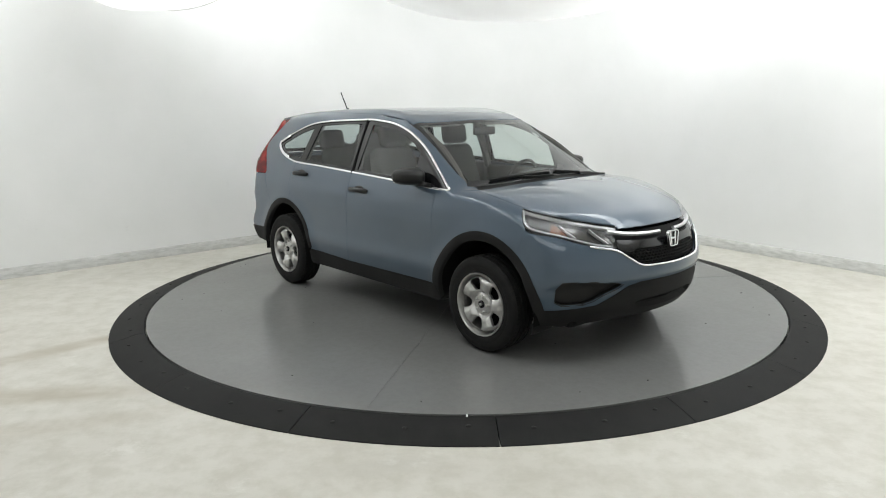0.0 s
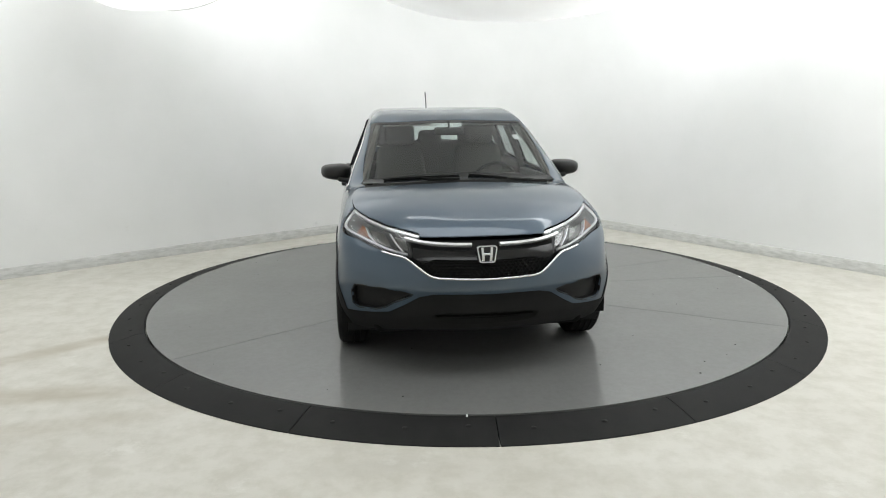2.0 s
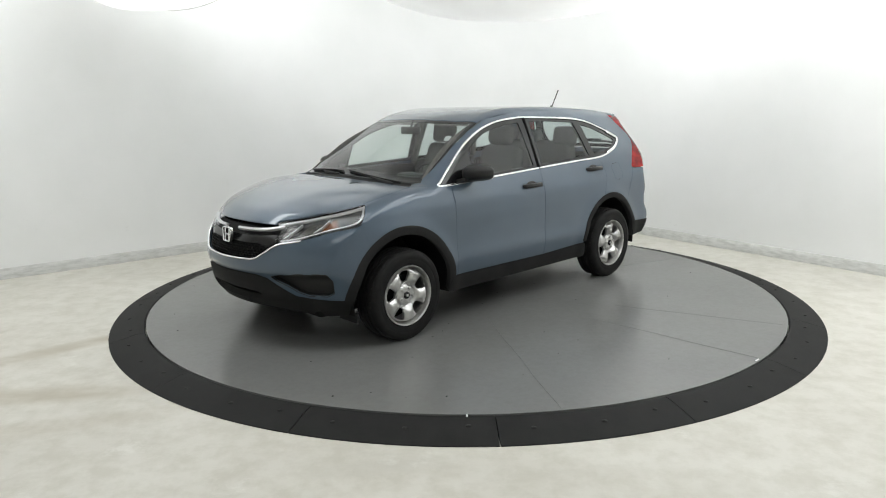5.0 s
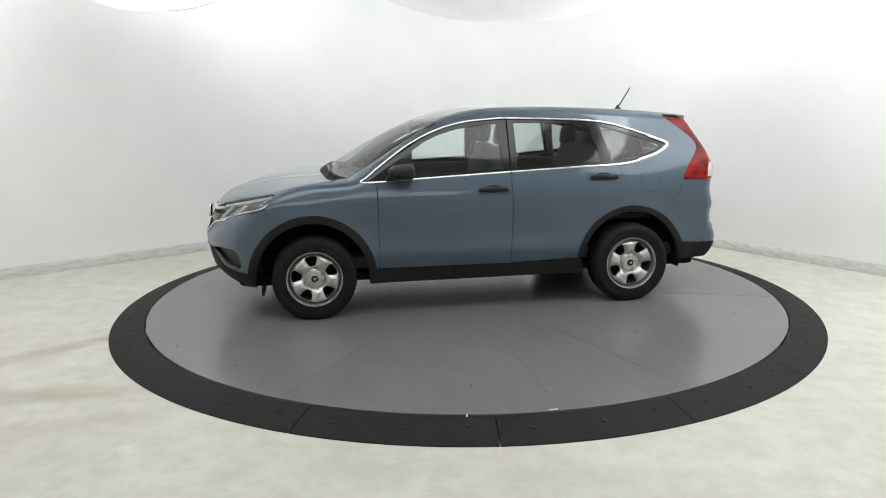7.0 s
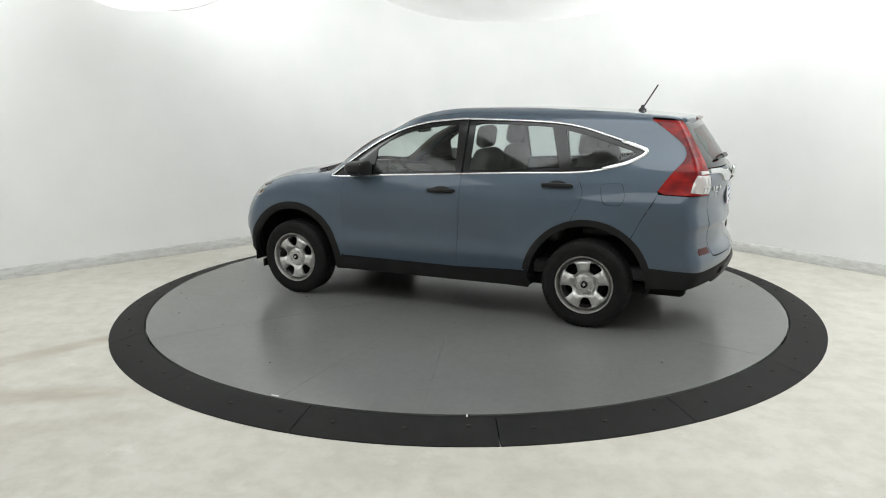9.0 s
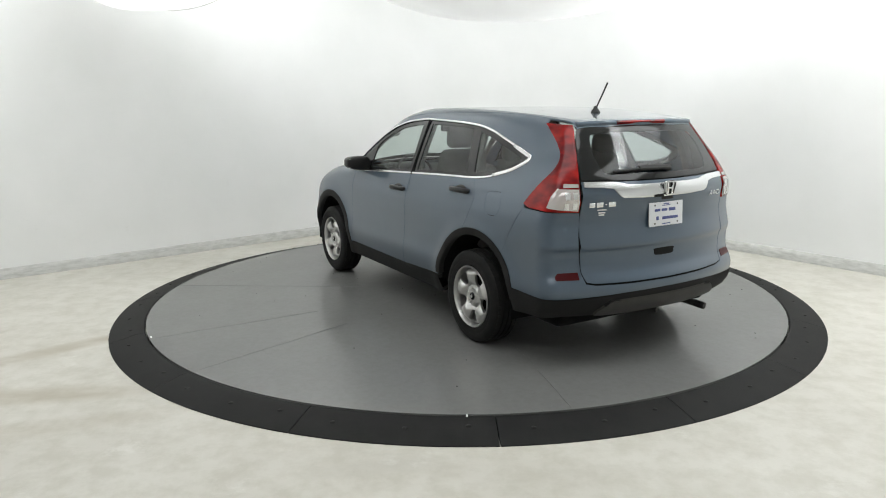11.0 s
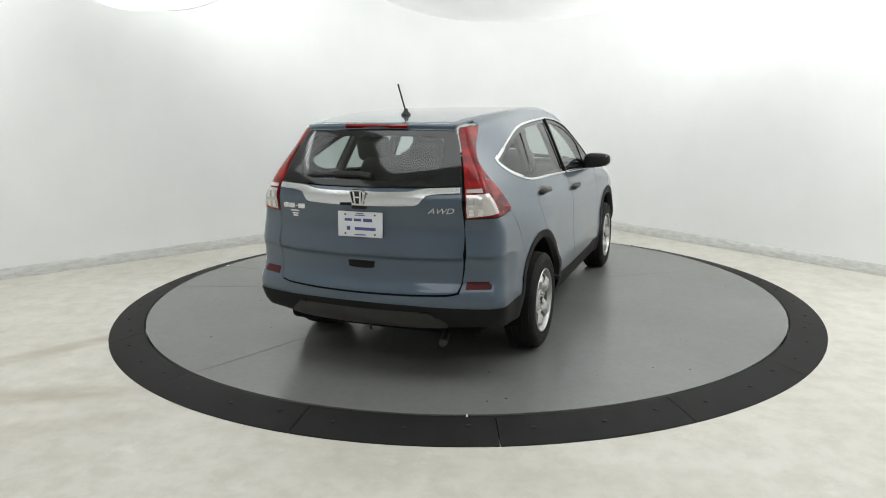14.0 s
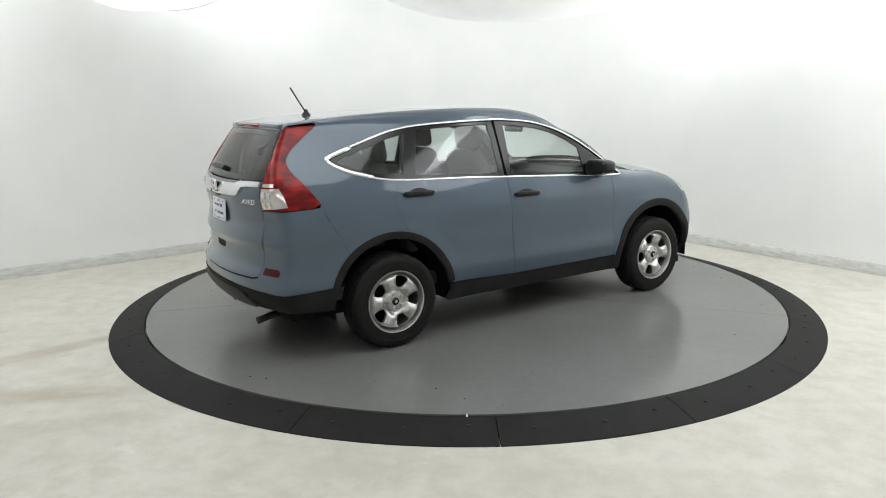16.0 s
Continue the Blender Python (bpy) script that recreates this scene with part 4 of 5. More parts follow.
        refl = put("rear_reflector", panel("R", B((0.645, 0.630), (0.765, 0.630), (0.785, 0.610), (0.785, 0.588), (0.645, 0.586)), off=0.004, lip=0.008), M["dark_red"], car, "dark red rear reflector")
    rb_top = join(B((0.0, 0.539), (0.3, 0.541), (0.545, 0.547), (0.610, 0.560), (0.624, 0.62), (0.632, 0.70), (0.640, 0.85), (0.634, 0.992), (0.70, 0.994)), S((-1.835, 1.006), (-1.798, 1.010), (-1.693, 0.82), (-1.626, 0.677)))
    rb = both(join(rb_top, arc(-1.31, R_IN, 134, 157, 8), S((-1.736, 0.492)), S((-1.9, 0.478)), B((0.75, 0.472), (0.5, 0.480), (0.3, 0.487), (0.0, 0.490))))
    sheet("rear_bumper", [panel("R", rb)], blue, car, "body-coloured rear bumper")
    rl = both(join(B((0.0, 0.485), (0.3, 0.482), (0.5, 0.475), (0.75, 0.467)), S((-1.9, 0.473), (-1.738, 0.486)), S((-1.745, 0.335)), B((0.72, 0.352), (0.5, 0.345), (0.3, 0.342), (0.0, 0.340))))
    sheet("rear_lower_bumper", [panel("R", rl, off=0.006, lip=0.04)], black, car, "textured black lower rear bumper")
    skid = both(B((0, 0.448), (0.30, 0.448), (0.44, 0.446), (0.52, 0.388), (0.53, 0.362), (0.48, 0.355), (0.3, 0.352), (0.0, 0.352)))
    sheet("rear_skid_panel", [panel("R", skid, off=0.022, lip=0.02)], M["skid"], car, "grey-brown rear skid panel")

    # dark liners behind the gaps, floor pan
    liner = join(S((1.70, 0.84), (1.05, 0.98), (0.8, 1.03), (-1.2, 1.08), (-1.70, 1.15), (-1.75, 0.6)), arc(-1.31, R_IN + 0.02, 170, 10), S((-0.85, 0.27), (0.85, 0.27)), arc(1.31, R_IN + 0.02, 176, 15))
    a = panel("S", liner, off=-0.03, lip=0, gap=0.05)
    sheet("body_liner", [a, mirror(a)], M["dark"], car, "dark inner panels")
    a = panel("N", both(join(F((0, 0.80), (0.4, 0.80), (0.7, 0.80)), S((1.66, 0.84), (1.70, 0.36)), F((0.7, 0.30), (0.35, 0.285), (0, 0.285)))), off=-0.06, lip=0, gap=0.06)
    b = panel("R", both(join(B((0, 1.13), (0.5, 1.13), (0.70, 1.10)), S((-1.80, 1.0), (-1.75, 0.36)), B((0.6, 0.36), (0.0, 0.36)))), off=-0.03, lip=0, gap=0.06)
    sheet("front_liner", [a], M["dark"], car, "dark inner panels")
    sheet("rear_liner", [b], M["dark"], car, "dark inner panels")
    part("floor_pan", cube((-0.05, 0, 0.285), (3.9, 1.36, 0.09), 0.04), M["dark"], car, "dark underbody")
    part("front_subframe", cube((1.62, 0, 0.27), (0.5, 1.3, 0.08), 0.03), M["dark"], car)
    part("engine_block", cube((1.55, 0, 0.55), (0.8, 0.9, 0.45), 0.05), M["dark"], car)
    part("rear_floor", cube((-1.6, 0, 0.52), (0.95, 1.3, 0.25), 0.05), M["dark"], car)
    ex = tube([Vector((-1.2, -0.35, 0.24)), Vector((-1.7, -0.40, 0.27)), Vector((-1.98, -0.46, 0.265)), Vector((-2.15, -0.50, 0.245))], 0.025)
    part("exhaust_pipe", ex, M["steel"], car, "dull steel exhaust pipe")
    part("silencer", cube((-1.75, -0.15, 0.30), (0.30, 0.65, 0.16), 0.06), M["steel"], car)
    part("tow_eye", tube([Vector((-2.14, -0.02, 0.345)), Vector((-2.16, -0.02, 0.300)), Vector((-2.15, -0.02, 0.285))], 0.008), M["steel"], car)
    for sgn in (1, -1):
        # arch liners
        for cx, nm in ((1.31, "front_arch_liner"), (-1.31, "rear_arch_liner")):
            bm = bmesh.new()
            n = 20
            ring = []
            for i in range(n + 1):
                a = radians(-8 + 196 * i / n)
                ring.append([bm.verts.new((cx + 0.445 * math.cos(a), sgn * yy, 0.33 + 0.445 * math.sin(a))) for yy in (0.50, 0.875)])
            mid = bm.verts.new((cx, sgn * 0.50, 0.33))
            for i in range(n):
                bm.faces.new((ring[i][0], ring[i + 1][0], ring[i + 1][1], ring[i][1]))
                bm.faces.new((ring[i][0], ring[i + 1][0], mid))
            part(nm, bm, M["dark"], car)
        # mud flaps and door furniture
        part("air_dam", cube((1.70, sgn * 0.74, 0.235), (0.02, 0.20, 0.07), 0.005), black, car)
        for (hx, hz), dr in (((-0.135, 0.978), doors), ((-1.075, 1.050), rear_doors)):
            d = dr[0 if sgn > 0 else 1]
            c = Vector(S((hx, hz))[0])
            n = Vector(normals(np.array([c]))[0])
            bm = cube((0, 0, 0), (0.245, 0.040, 0.070), 0.019)
            for v in bm.verts:
                v.co.y += 0.032 - 2.0 * v.co.x ** 2
                v.co.z = v.co.z * (1 - 46 * v.co.x ** 2) + 0.002
            bmesh.ops.translate(bm, vec=c, verts=bm.verts)
            part("door_handle", bm if sgn > 0 else flipped(bm), M["plastic_smooth"], d, "black pull handle")
            # no hollow here: a flat black sheet gives the cup its shade
            cup = smooth(S((hx - 0.030, hz + 0.034), (hx + 0.030, hz + 0.034), (hx + 0.075, hz + 0.012), (hx + 0.06, hz - 0.016), (hx - 0.06, hz - 0.016), (hx - 0.075, hz + 0.012)), 3, True)
            pc = panel("S", cup, off=0.0015, lip=0.002)
            sheet("handle_cup", [pc if sgn > 0 else mirror(pc)], M["plastic_smooth"], d, "flat dark sheet for the shade in the handle cup")
        if sgn > 0:
            c = S((-0.218, 0.985))[0]
            bm = dome(0.008, 0.004)
            bmesh.ops.transform(bm, matrix=Matrix.Translation((c[0], c[1] + 0.026, c[2])) @ pose(0, 0, 0, -90), verts=bm.verts)
            part("key_lock", bm, chrome, doors[0])
        # mirrors
        mir = part("door_mirror", mirror_shell(sgn), M["plastic_smooth"], doors[0 if sgn > 0 else 1], "black door mirror")
        part("mirror_glass", cube((0.535, sgn * 0.918, 1.138), (0.006, 0.186, 0.088), 0.002, pose(0, 0, 0, 0, -4, sgn * 6)), M["mirror"], mir, "mirror glass")
        part("mirror_arm", cube((0.66, sgn * 0.840, 1.082), (0.12, 0.12, 0.035), 0.012, pose(0, 0, 0, sgn * 14, 0, 0)), M["plastic_smooth"], mir)
        # wheels
    for cx in (1.31, -1.31):
        for sgn in (1, -1):
            wheel(car, cx, sgn)
    for cx, nm in ((1.31, "front_axle"), (-1.31, "rear_axle")):
        part(nm, tube([Vector((cx, -0.70, 0.31)), Vector((cx, 0.70, 0.31))], 0.035), M["dark"], car)

    # wipers, antenna
    for y0, y1, x0, x1 in ((0.62, 0.05, 1.10, 1.125), (-0.02, -0.56, 1.135, 1.045)):
        line = T(*[(x0 + (x1 - x0) * i / 8 + 0.02 * math.sin(i / 8 * 3.14), y0 + (y1 - y0) * i / 8) for i in range(9)])
        w = part("wiper", bead(line, strip(0.012, 0.012), lift=0.003), M["plastic_smooth"], car, "black windscreen wiper")
        part("wiper_arm", bead(T((1.175, y0), (1.150, y0 * 0.6 + y1 * 0.4), (x0 * 0.5 + x1 * 0.5 + 0.035, (y0 + y1) / 2)), strip(0.011, 0.010), lift=0.006), M["plastic_smooth"], w)
    rwip = part("rear_wiper", bead(dense(B((0.39, 1.226), (0.20, 1.236), (0.02, 1.242)), 0.03, False), strip(0.016, 0.014), lift=0.008), M["plastic_smooth"], gate_ob, "black rear wiper")
    part("rear_wiper_arm", bead(dense(B((-0.06, 1.232), (0.02, 1.240), (0.20, 1.240)), 0.02, False), strip(0.034, 0.016), lift=0.012), M["plastic_smooth"], rwip)
    a0 = Vector(T((-1.53, 0))[0])
    ant = part("antenna", merged([lathe([(0, 0), (0.034, 0), (0.030, 0.012), (0.016, 0.026), (0.012, 0.044), (0, 0.046)], 16, a0)]), M["plastic_smooth"], car, "short black roof antenna")
    part("antenna_mast", tube([a0 + Vector((0, 0, 0.02)), a0 + Vector((-0.06, 0, 0.115)), a0 + Vector((-0.112, 0, 0.200))], 0.0055), M["plastic_smooth"], ant)
    # rear writing and plate
    c = B((-0.500, 1.045))[0]
    text_mark(car, "drive_badge", "AWD", (c[0] - 0.006, c[1], c[2]), 0.046, 0.155)
    for k, (yy, w) in enumerate(((0.560, 0.042), (0.510, 0.048), (0.470, 0.014), (0.428, 0.052))):
        p0, p1 = B((yy - w / 2, 1.040))[0], B((yy + w / 2, 1.040))[0]
        part("model_badge", cube(((p0[0] + p1[0]) / 2 - 0.003, (p0[1] + p1[1]) / 2, 1.040), (0.006, w, 0.030 if k != 2 else 0.008), 0.002, pose(0, 0, 0, 0, 0, -15 * yy)), chrome, gate_ob, "bright model badge")
    for zz, w in ((1.008, 0.07), (0.990, 0.05), (0.976, 0.04)):
        p0 = B((0.49, zz))[0]
        part("dealer_mark", cube((p0[0] - 0.001, 0.49, zz), (0.003, w, 0.008), 0.001, pose(0, 0, 0, 0, 0, -8)), M["white_ink"], gate_ob, "small white dealer mark")
    plate(car, B((0, 0.952))[0])
    interior(car)
    return car


# ---- smaller pieces of the car
def rounded_ring(w0, w1, h, thick, depth):
    """A bright frame in the y-z plane: narrower below, open in the middle."""
    pts = []
    for (x, y), r in (((-w0 / 2, h / 2), 0.018), ((w0 / 2, h / 2), 0.018), ((w1 / 2, -h / 2), 0.016), ((-w1 / 2, -h / 2), 0.016)):
        sx, sy = (1 if x > 0 else -1), (1 if y > 0 else -1)
        cx, cy = x - sx * r, y - sy * r
        a0 = math.atan2(sy, sx)
        for k in (-1, -0.5, 0, 0.5, 1):
            a = a0 + (k * math.pi / 4) * (-1)
            pts.append((cx + r * math.cos(a), cy + r * math.sin(a)))
    bm = bmesh.new()
    n = len(pts)
    rows = []
    for i in range(n):
        p = Vector(pts[i])
        d = p.normalized()
        rows.append([bm.verts.new((o, *(p - d * k))) for o, k in ((0, 0), (depth, 0.002), (depth, thick - 0.002), (0, thick))])
    for i in range(n):
        q, s = rows[i], rows[(i + 1) % n]
        for k in range(4):
            bm.faces.new((q[k], s[k], s[(k + 1) % 4], q[(k + 1) % 4]))
    return bm


def badge(car, name, where, turn, w, h):
    m = Matrix.Translation(where) @ pose(0, 0, 0, 0, -6 if turn == 0 else 4, turn)
    bm = rounded_ring(w, w * 0.80, h, 0.013, 0.014)
    bmesh.ops.transform(bm, matrix=m, verts=bm.verts)
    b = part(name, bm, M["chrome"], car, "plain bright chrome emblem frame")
    bm = cube((-0.002, 0, 0), (0.008, w * 0.86, h * 0.92), 0.004)
    bmesh.ops.transform(bm, matrix=m, verts=bm.verts)
    part("emblem_back", bm, M["gloss_black"], b, "black emblem ground")
    for s in (-1, 1):
        bm = cube((0.006, s * w * 0.20, 0), (0.010, w * 0.13, h * 0.80), 0.003, pose(0, 0, 0, s * -5, 0, 0))
        bmesh.ops.transform(bm, matrix=m, verts=bm.verts)
        part("emblem_bar", bm, M["chrome"], b)
    bm = cube((0.006, 0, 0), (0.009, w * 0.30, h * 0.13), 0.003)
    bmesh.ops.transform(bm, matrix=m, verts=bm.verts)
    part("emblem_bar", bm, M["chrome"], b)


def text_mark(car, name, words, where, size, width):
    c = bpy.data.curves.new(name, "FONT")
    c.body, c.size, c.extrude, c.align_x, c.align_y, c.shear = words, size, 0.003, "CENTER", "CENTER", 0.35
    tmp = new("tmp", c)
    bpy.context.view_layer.update()
    me = bpy.data.meshes.new_from_object(tmp.evaluated_get(bpy.context.evaluated_depsgraph_get()))
    bpy.data.objects.remove(tmp)
    xs = [v.co.x for v in me.vertices]
    k = width / (max(xs) - min(xs))
    me.transform(Matrix.Translation(where) @ pose(0, 0, 0, 90, 0, -90 + 15) @ Matrix.Diagonal((k, 1, 1, 1)))
    me.materials.clear()
    me.materials.append(M["chrome"])
    me.name = name
    ob = new(name, me)
    ob.parent = car
    tagged(ob, "bright chrome lettering AWD")


def mirror_shell(sgn):
    bm = bmesh.new()
    bmesh.ops.create_uvsphere(bm, u_segments=24, v_segments=16, radius=1)
    for v in bm.verts:
        x, y, z = v.co
        f = lambda q, e: math.copysign(abs(q) ** e, q)
        px, py, pz = f(x, 0.75), f(y, 0.6), f(z, 0.62)
        px = px if px > 0 else px * 0.25
        v.co = (0.545 + 0.165 * px * (1 - 0.25 * py * py), 0.918 + 0.116 * py, 1.140 + (0.062 - 0.010 * py) * pz + 0.006 * py)
    if sgn < 0:
        flipped(bm)
    return bm


def wheel(car, cx, sgn):
    """Steel wheel with five openings, on a tyre; built round the y axis at the wheel's middle, then set in place."""
    w = part("tyre", lathe([(0.2120, -0.085), (0.2239, -0.100), (0.2578, -0.108), (0.2975, -0.104), (0.3180, -0.088), (0.3264, -0.070), (0.3291, -0.045), (0.3217, -0.043), (0.3217, -0.037), (0.3300, -0.035),
                           (0.3310, -0.004), (0.3235, -0.002), (0.3235, 0.004), (0.3310, 0.006), (0.3300, 0.035), (0.3217, 0.037), (0.3217, 0.043), (0.3291, 0.045), (0.3264, 0.070), (0.3180, 0.088), (0.3086, 0.098), (0.3049, 0.0995),
                           (0.2975, 0.104), (0.2669, 0.1085), (0.2632, 0.1065), (0.2578, 0.108), (0.2239, 0.100), (0.2120, 0.085)], 64, (0, 0, 0), "y"), M["rubber"], car, "black all-season tyre")
    blocks = []
    for k in range(64):
        for yy, ph in ((-0.066, 0.0), (0.066, 0.5)):
            a = (k + ph) / 64 * math.tau
            b = cube((0, yy, 0.3212), (0.022, 0.026, 0.0125), 0)
            bmesh.ops.transform(b, matrix=Matrix.Rotation(a, 4, "Y"), verts=b.verts)
            blocks.append(b)
    tagged(part("tread_rubber", merged(blocks), M["rubber"], w), kind="stuff")
    rim = part("rim", lathe([(0.214, 0.088), (0.219, 0.096), (0.216, 0.103), (0.210, 0.102), (0.205, 0.092), (0.203, 0.066), (0.198, 0.050), (0.195, 0.045), (0.188, 0.02), (0.186, -0.08)], 64, (0, 0, 0), "y"), M["silver"], w, "silver painted steel wheel")
    # face with five openings, dished and ribbed
    loops = [np.array([(0.1945 * math.cos(a), 0.1945 * math.sin(a)) for a in np.linspace(0, math.tau, 73)[:-1]])]
    for k in range(5):
        c = math.pi / 2 + k * math.tau / 5
        q = [(0.104, -0.19), (0.100, 0.0), (0.104, 0.19), (0.122, 0.255), (0.160, 0.295), (0.177, 0.25), (0.181, 0.0), (0.177, -0.25), (0.160, -0.295), (0.122, -0.255)]
        loops.append(np.array([(r * math.cos(c + a), r * math.sin(c + a)) for r, a in q]))
    loops = [loops[0]] + [smooth(np.c_[l, np.zeros(len(l))], 3, True)[:, :2] for l in loops[1:]]
    v, f = flat_mesh(loops, 0.012)
    r = np.hypot(v[:, 0], v[:, 1])
    a = np.arctan2(v[:, 1], v[:, 0])
    rib = np.cos((a - math.pi / 2) * 5)
    h = curve(r, [0, 0.055, 0.068, 0.078, 0.090, 0.14, 0.180, 0.188, 0.1945], [0.078, 0.078, 0.077, 0.060, 0.074, 0.084, 0.082, 0.076, 0.052])
    h = h - 0.022 * np.clip(rib, -0.7, 1) * step(r, 0.085, 0.12) * (1 - 0.8 * step(r, 0.165, 0.185))
    bm = bmesh.new()
    vs = [bm.verts.new((x, hh, z)) for (x, z), hh in zip(v, h)]
    for t in f:
        bm.faces.new([vs[i] for i in t])
    rim_edges = [e for e in bm.edges if len(e.link_faces) == 1]
    got = bmesh.ops.extrude_edge_only(bm, edges=rim_edges)
    bmesh.ops.translate(bm, vec=(0, -0.020, 0), verts=[q for q in got["geom"] if isinstance(q, bmesh.types.BMVert)])
    part("wheel_face", bm, M["silver"], rim)
    part("hub_cap", lathe([(0, 0.088), (0.020, 0.0875), (0.026, 0.084), (0.028, 0.074)], 24, (0, 0, 0), "y"), M["gloss_black"], rim, "dark centre cap")
    part("cap_mark", cube((0, 0.089, 0), (0.020, 0.003, 0.018), 0.001), M["silver"], rim)
    for k in range(5):
        c = math.pi / 2 + (k + 0.5) * math.tau / 5
        part("wheel_nut", lathe([(0, 0.092), (0.006, 0.091), (0.010, 0.086), (0.011, 0.074)], 6, (0.052 * math.cos(c), 0, 0.052 * math.sin(c)), "y"), M["silver"], rim)
    part("brake_drum", lathe([(0, 0.02), (0.135, 0.02), (0.140, 0.01), (0.140, -0.05), (0.186, -0.055), (0.186, -0.08)], 40, (0, 0, 0), "y"), M["dark"], w)
    w.matrix_basis = pose(cx - (0.010 if cx > 0 else 0), sgn * 0.808, 0.3285, 0, 0, 0 if sgn > 0 else 180) @ pose(0, 0, 0, 0, {1: 8, -1: 21}[sgn] + (0 if cx > 0 else 33), 0)


def plate(car, c):
    m = Matrix.Translation((c[0] - 0.012, 0.0, 0.952)) @ pose(0, 0, 0, 0, -3, 180)
    def put(name, bm, mat_, par, label=""):
        bmesh.ops.transform(bm, matrix=m, verts=bm.verts)
        return part(name, bm, mat_, par, label)
    p = put("number_plate", cube((0, 0, 0), (0.006, 0.300, 0.152), 0.003), M["plate"], car, "white dealer plate with blue marks")
    for z, w, h, y in ((0.064, 0.05, 0.006, 0.0), (0.054, 0.07, 0.005, 0.0), (-0.062, 0.075, 0.006, 0.0)):
        put("plate_mark", cube((0.0035, y, z), (0.002, w, h), 0), M["blue_ink"], p)
    for y, w, h in ((0.078, 0.050, 0.016), (0.016, 0.050, 0.016), (-0.052, 0.060, 0.020)):
        put("plate_mark", cube((0.0035, -y, 0.026), (0.002, w, h), 0.0008), M["blue_ink"], p)
    put("plate_mark", cube((0.0035, -0.078, -0.025), (0.002, 0.022, 0.024), 0.0008), M["blue_ink"], p)
    put("plate_mark", cube((0.0035, 0.035, -0.026), (0.002, 0.140, 0.018), 0.0008), M["blue_ink"], p)
    for y in (-0.10, 0.10):
        for z in (0.058, -0.058):
            b = dome(0.006, 0.004)
            bmesh.ops.transform(b, matrix=Matrix.Translation((0.003, y, z)) @ pose(0, 0, 0, 0, 90, 0), verts=b.verts)
            put("plate_screw", b, M["steel"], p)


def seat(car, x, y, w, label):
    s = new("seat")
    s.parent = car
    tagged(s, label)
    part("cushion", cube((x + 0.22, y, 0.66), (0.50, w, 0.16), 0.06), M["cloth"], s)
    bm = cube((0, 0, 0.30), (0.15, w, 0.62), 0.065)
    for v in bm.verts:
        v.co.y *= 1 - 0.22 * max(0, v.co.z - 0.2) / 0.4
    bmesh.ops.transform(bm, matrix=Matrix.Translation((x - 0.03, y, 0.70)) @ pose(0, 0, 0, 0, -17, 0), verts=bm.verts)
    part("backrest", bm, M["cloth"], s)
    return s


def headrest(s, x, y, z, w=0.25):
    bm = cube((0, 0, 0), (0.105, w, 0.185), 0.05)
    bmesh.ops.transform(bm, matrix=Matrix.Translation((x, y, z)) @ pose(0, 0, 0, 0, -10, 0), verts=bm.verts)
    part("headrest", bm, M["cloth"], s)
    for d in (-0.06, 0.06):
        part("headrest_post", tube([Vector((x, y + d, z - 0.05)), Vector((x + 0.01, y + d, z - 0.15))], 0.007, 8), M["steel"], s)


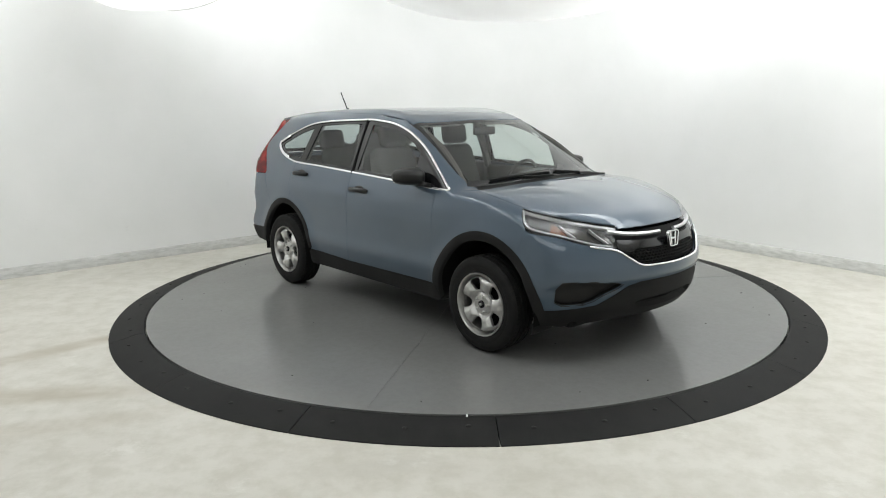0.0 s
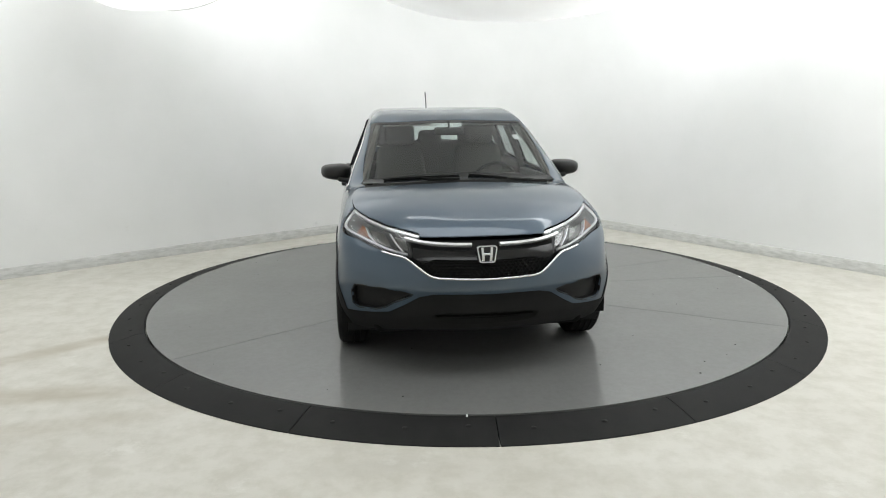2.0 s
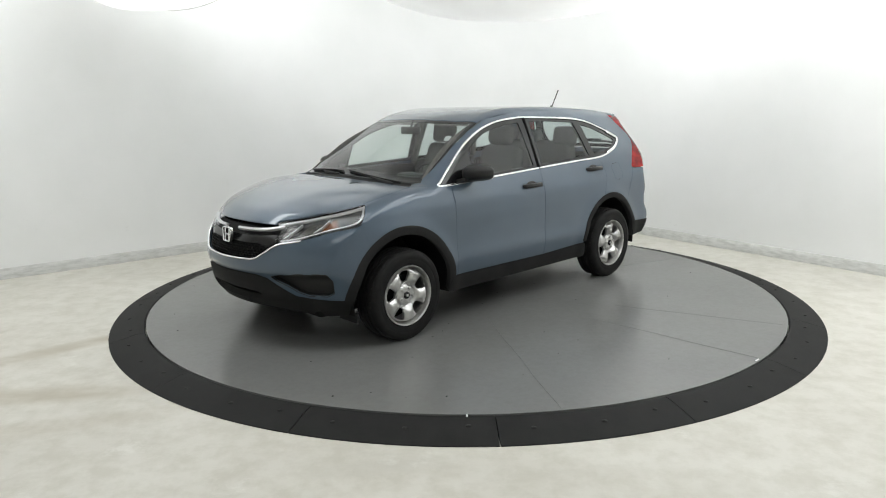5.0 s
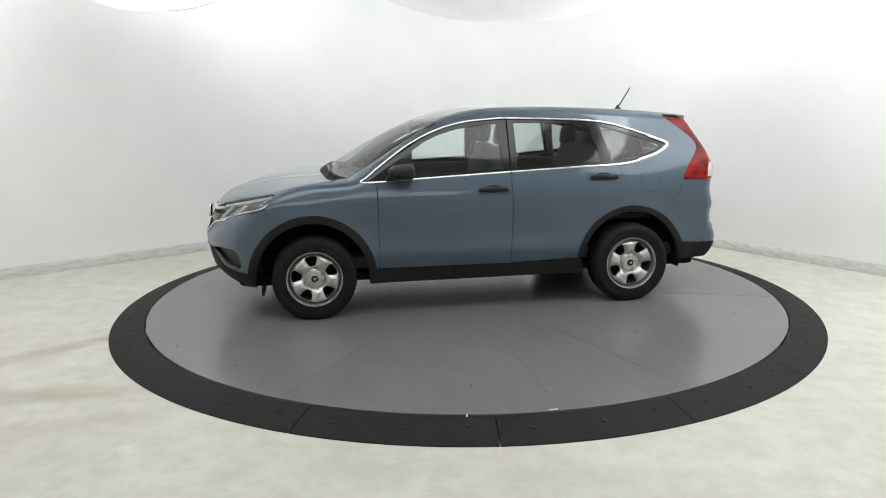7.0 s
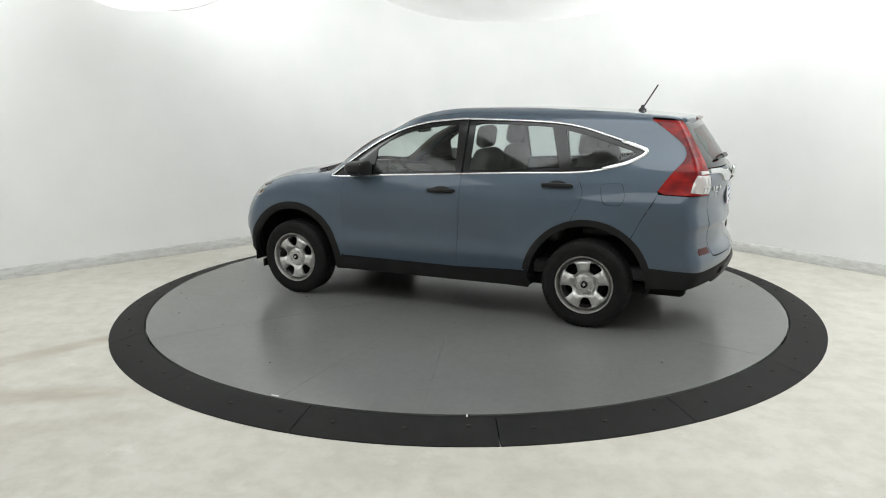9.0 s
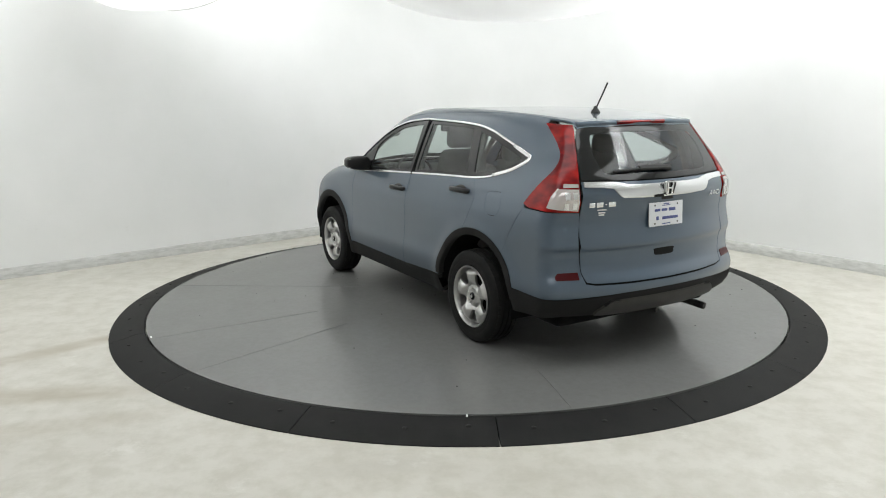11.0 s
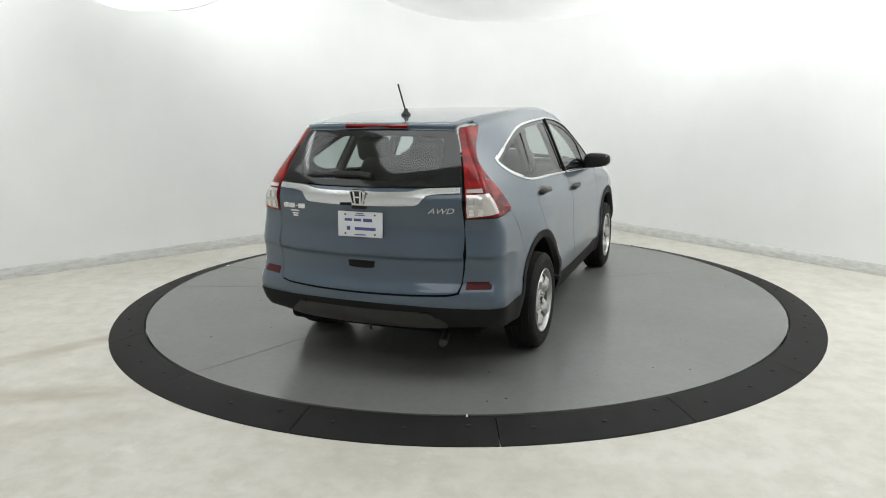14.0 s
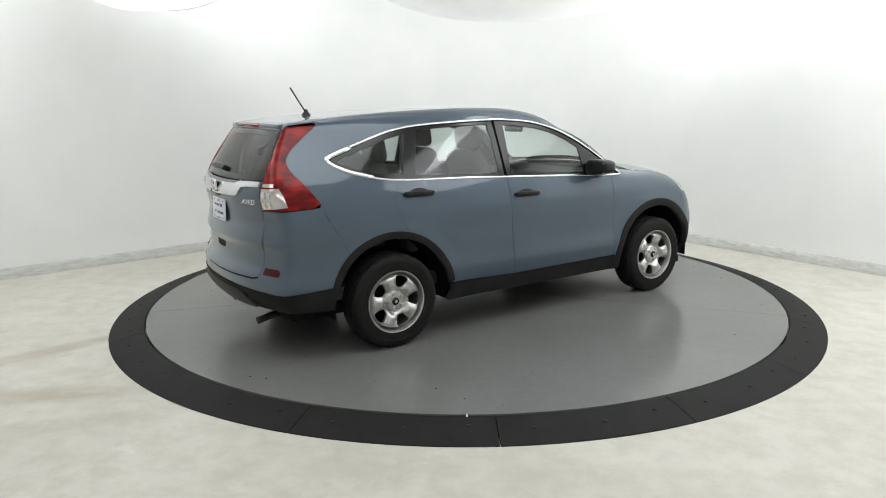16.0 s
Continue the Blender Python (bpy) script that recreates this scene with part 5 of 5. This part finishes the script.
def interior(car):
    for y in (0.36, -0.36):
        s = seat(car, -0.16, y, 0.52, "grey cloth front seat")
        headrest(s, -0.33, y, 1.385, 0.27)
    s = seat(car, -1.02, 0.0, 1.26, "grey cloth rear bench")
    for y in (0.42, -0.42):
        headrest(s, -1.20, y, 1.335, 0.26)
    headrest(s, -1.20, 0, 1.300, 0.24)
    d = part("dashboard", cube((0.86, 0, 0.90), (0.50, 1.36, 0.30), 0.09, None), M["dash"], car, "dark grey dashboard")
    part("dash_top", cube((0.98, 0, 1.03), (0.42, 1.30, 0.05), 0.02, None), M["dash"], d)
    part("instrument_hood", cube((0.70, 0.36, 1.075), (0.16, 0.36, 0.08), 0.035), M["dash"], d)
    wl = lathe([(0.170, -0.012), (0.182, -0.014), (0.192, 0.0), (0.182, 0.014), (0.170, 0.012), (0.166, 0.0), (0.170, -0.012)], 36)
    m = Matrix.Translation((0.50, 0.36, 1.02)) @ pose(0, 0, 0, 0, -66, 0)
    bmesh.ops.transform(wl, matrix=m, verts=wl.verts)
    sw = part("steering_wheel", wl, M["plastic_smooth"], car, "black steering wheel")
    hub = cube((0, 0, 0.0), (0.11, 0.15, 0.035), 0.015)
    bmesh.ops.transform(hub, matrix=m, verts=hub.verts)
    part("wheel_hub", hub, M["plastic_smooth"], sw)
    for dy in (-1, 1):
        sp = cube((0, dy * 0.115, 0.0), (0.03, 0.12, 0.018), 0.006)
        bmesh.ops.transform(sp, matrix=m, verts=sp.verts)
        part("spoke", sp, M["plastic_smooth"], sw)
    mir = part("rear_view_mirror", cube((0.43, 0, 1.435), (0.03, 0.24, 0.065), 0.014), M["plastic_smooth"], car, "black interior mirror")
    part("mirror_stem", tube([Vector((0.44, 0, 1.45)), Vector((0.40, 0, 1.515))], 0.010, 8), M["plastic_smooth"], mir)
    part("cabin_floor", cube((-0.35, 0, 0.40), (2.9, 1.46, 0.10), 0.02), M["dash"], car)
    part("cargo_floor", cube((-1.62, 0, 0.68), (0.80, 1.22, 0.06), 0.02), M["dash"], car)
    part("cargo_cover", cube((-1.58, 0, 1.03), (0.62, 1.16, 0.02), 0.006), M["dash"], car, "dark cargo cover")
    part("console", cube((0.25, 0, 0.70), (0.9, 0.22, 0.26), 0.05), M["dash"], car)
    for sgn in (1, -1):
        # inner pillars and door tops
        part("pillar_trim", tube([Vector((-0.29, sgn * 0.775, 1.06)), Vector((-0.295, sgn * 0.70, 1.28)), Vector((-0.30, sgn * 0.585, 1.535))], 0.032, 8), M["cloth"], car)
        part("pillar_trim", tube([Vector((-1.15, sgn * 0.765, 1.12)), Vector((-1.10, sgn * 0.69, 1.30)), Vector((-1.06, sgn * 0.59, 1.50))], 0.030, 8), M["cloth"], car)
        part("pillar_trim", tube([Vector((-1.82, sgn * 0.66, 1.12)), Vector((-1.80, sgn * 0.60, 1.33)), Vector((-1.74, sgn * 0.52, 1.50))], 0.040, 8), M["cloth"], car)
        part("pillar_trim", tube([Vector((0.95, sgn * 0.70, 1.09)), Vector((0.62, sgn * 0.625, 1.33)), Vector((0.22, sgn * 0.565, 1.50))], 0.026, 8), M["cloth"], car)
        part("door_card", cube((0.25, sgn * 0.775, 0.93), (1.05, 0.06, 0.30), 0.025), M["dash"], car)
        part("door_card", cube((-0.75, sgn * 0.775, 0.95), (0.85, 0.06, 0.32), 0.025), M["dash"], car)
        part("sun_visor", cube((0.22, sgn * 0.33, 1.500), (0.14, 0.40, 0.015), 0.006, pose(0, 0, 0, 0, 16, 0)), M["trim"], car)
    part("windscreen_sticker", cube((0.52, 0.53, 1.385), (0.003, 0.05, 0.06), 0.001, pose(0, 0, 0, 0, -55, 20)), M["white_ink"], car, "small white windscreen sticker")


# ---- put the place together
build_booth()
fabric_canopy(-2.71, 0.2, 1.11, 0.9, 2.538, 0.70, 1)
fabric_canopy(0.56, 0.2, 2.12, 0.9, 2.42, 0.70, 2)
turntable = build_turntable()
car = build_car()


def motions():
    """Deck and car turn together at an even speed."""
    rows = [(0.5 * i, -47.024 - 17.391 * 0.5 * i) for i in range(33)]
    walk(turntable, [(t, pose(0, 0, 0, 0, 0, a)) for t, a in rows])
    walk(car, [(t, pose(0, 0, FLOOR_TO_DECK, 0, 0, a) @ pose(0.0172, -0.1686, 0)) for t, a in rows])


motions()
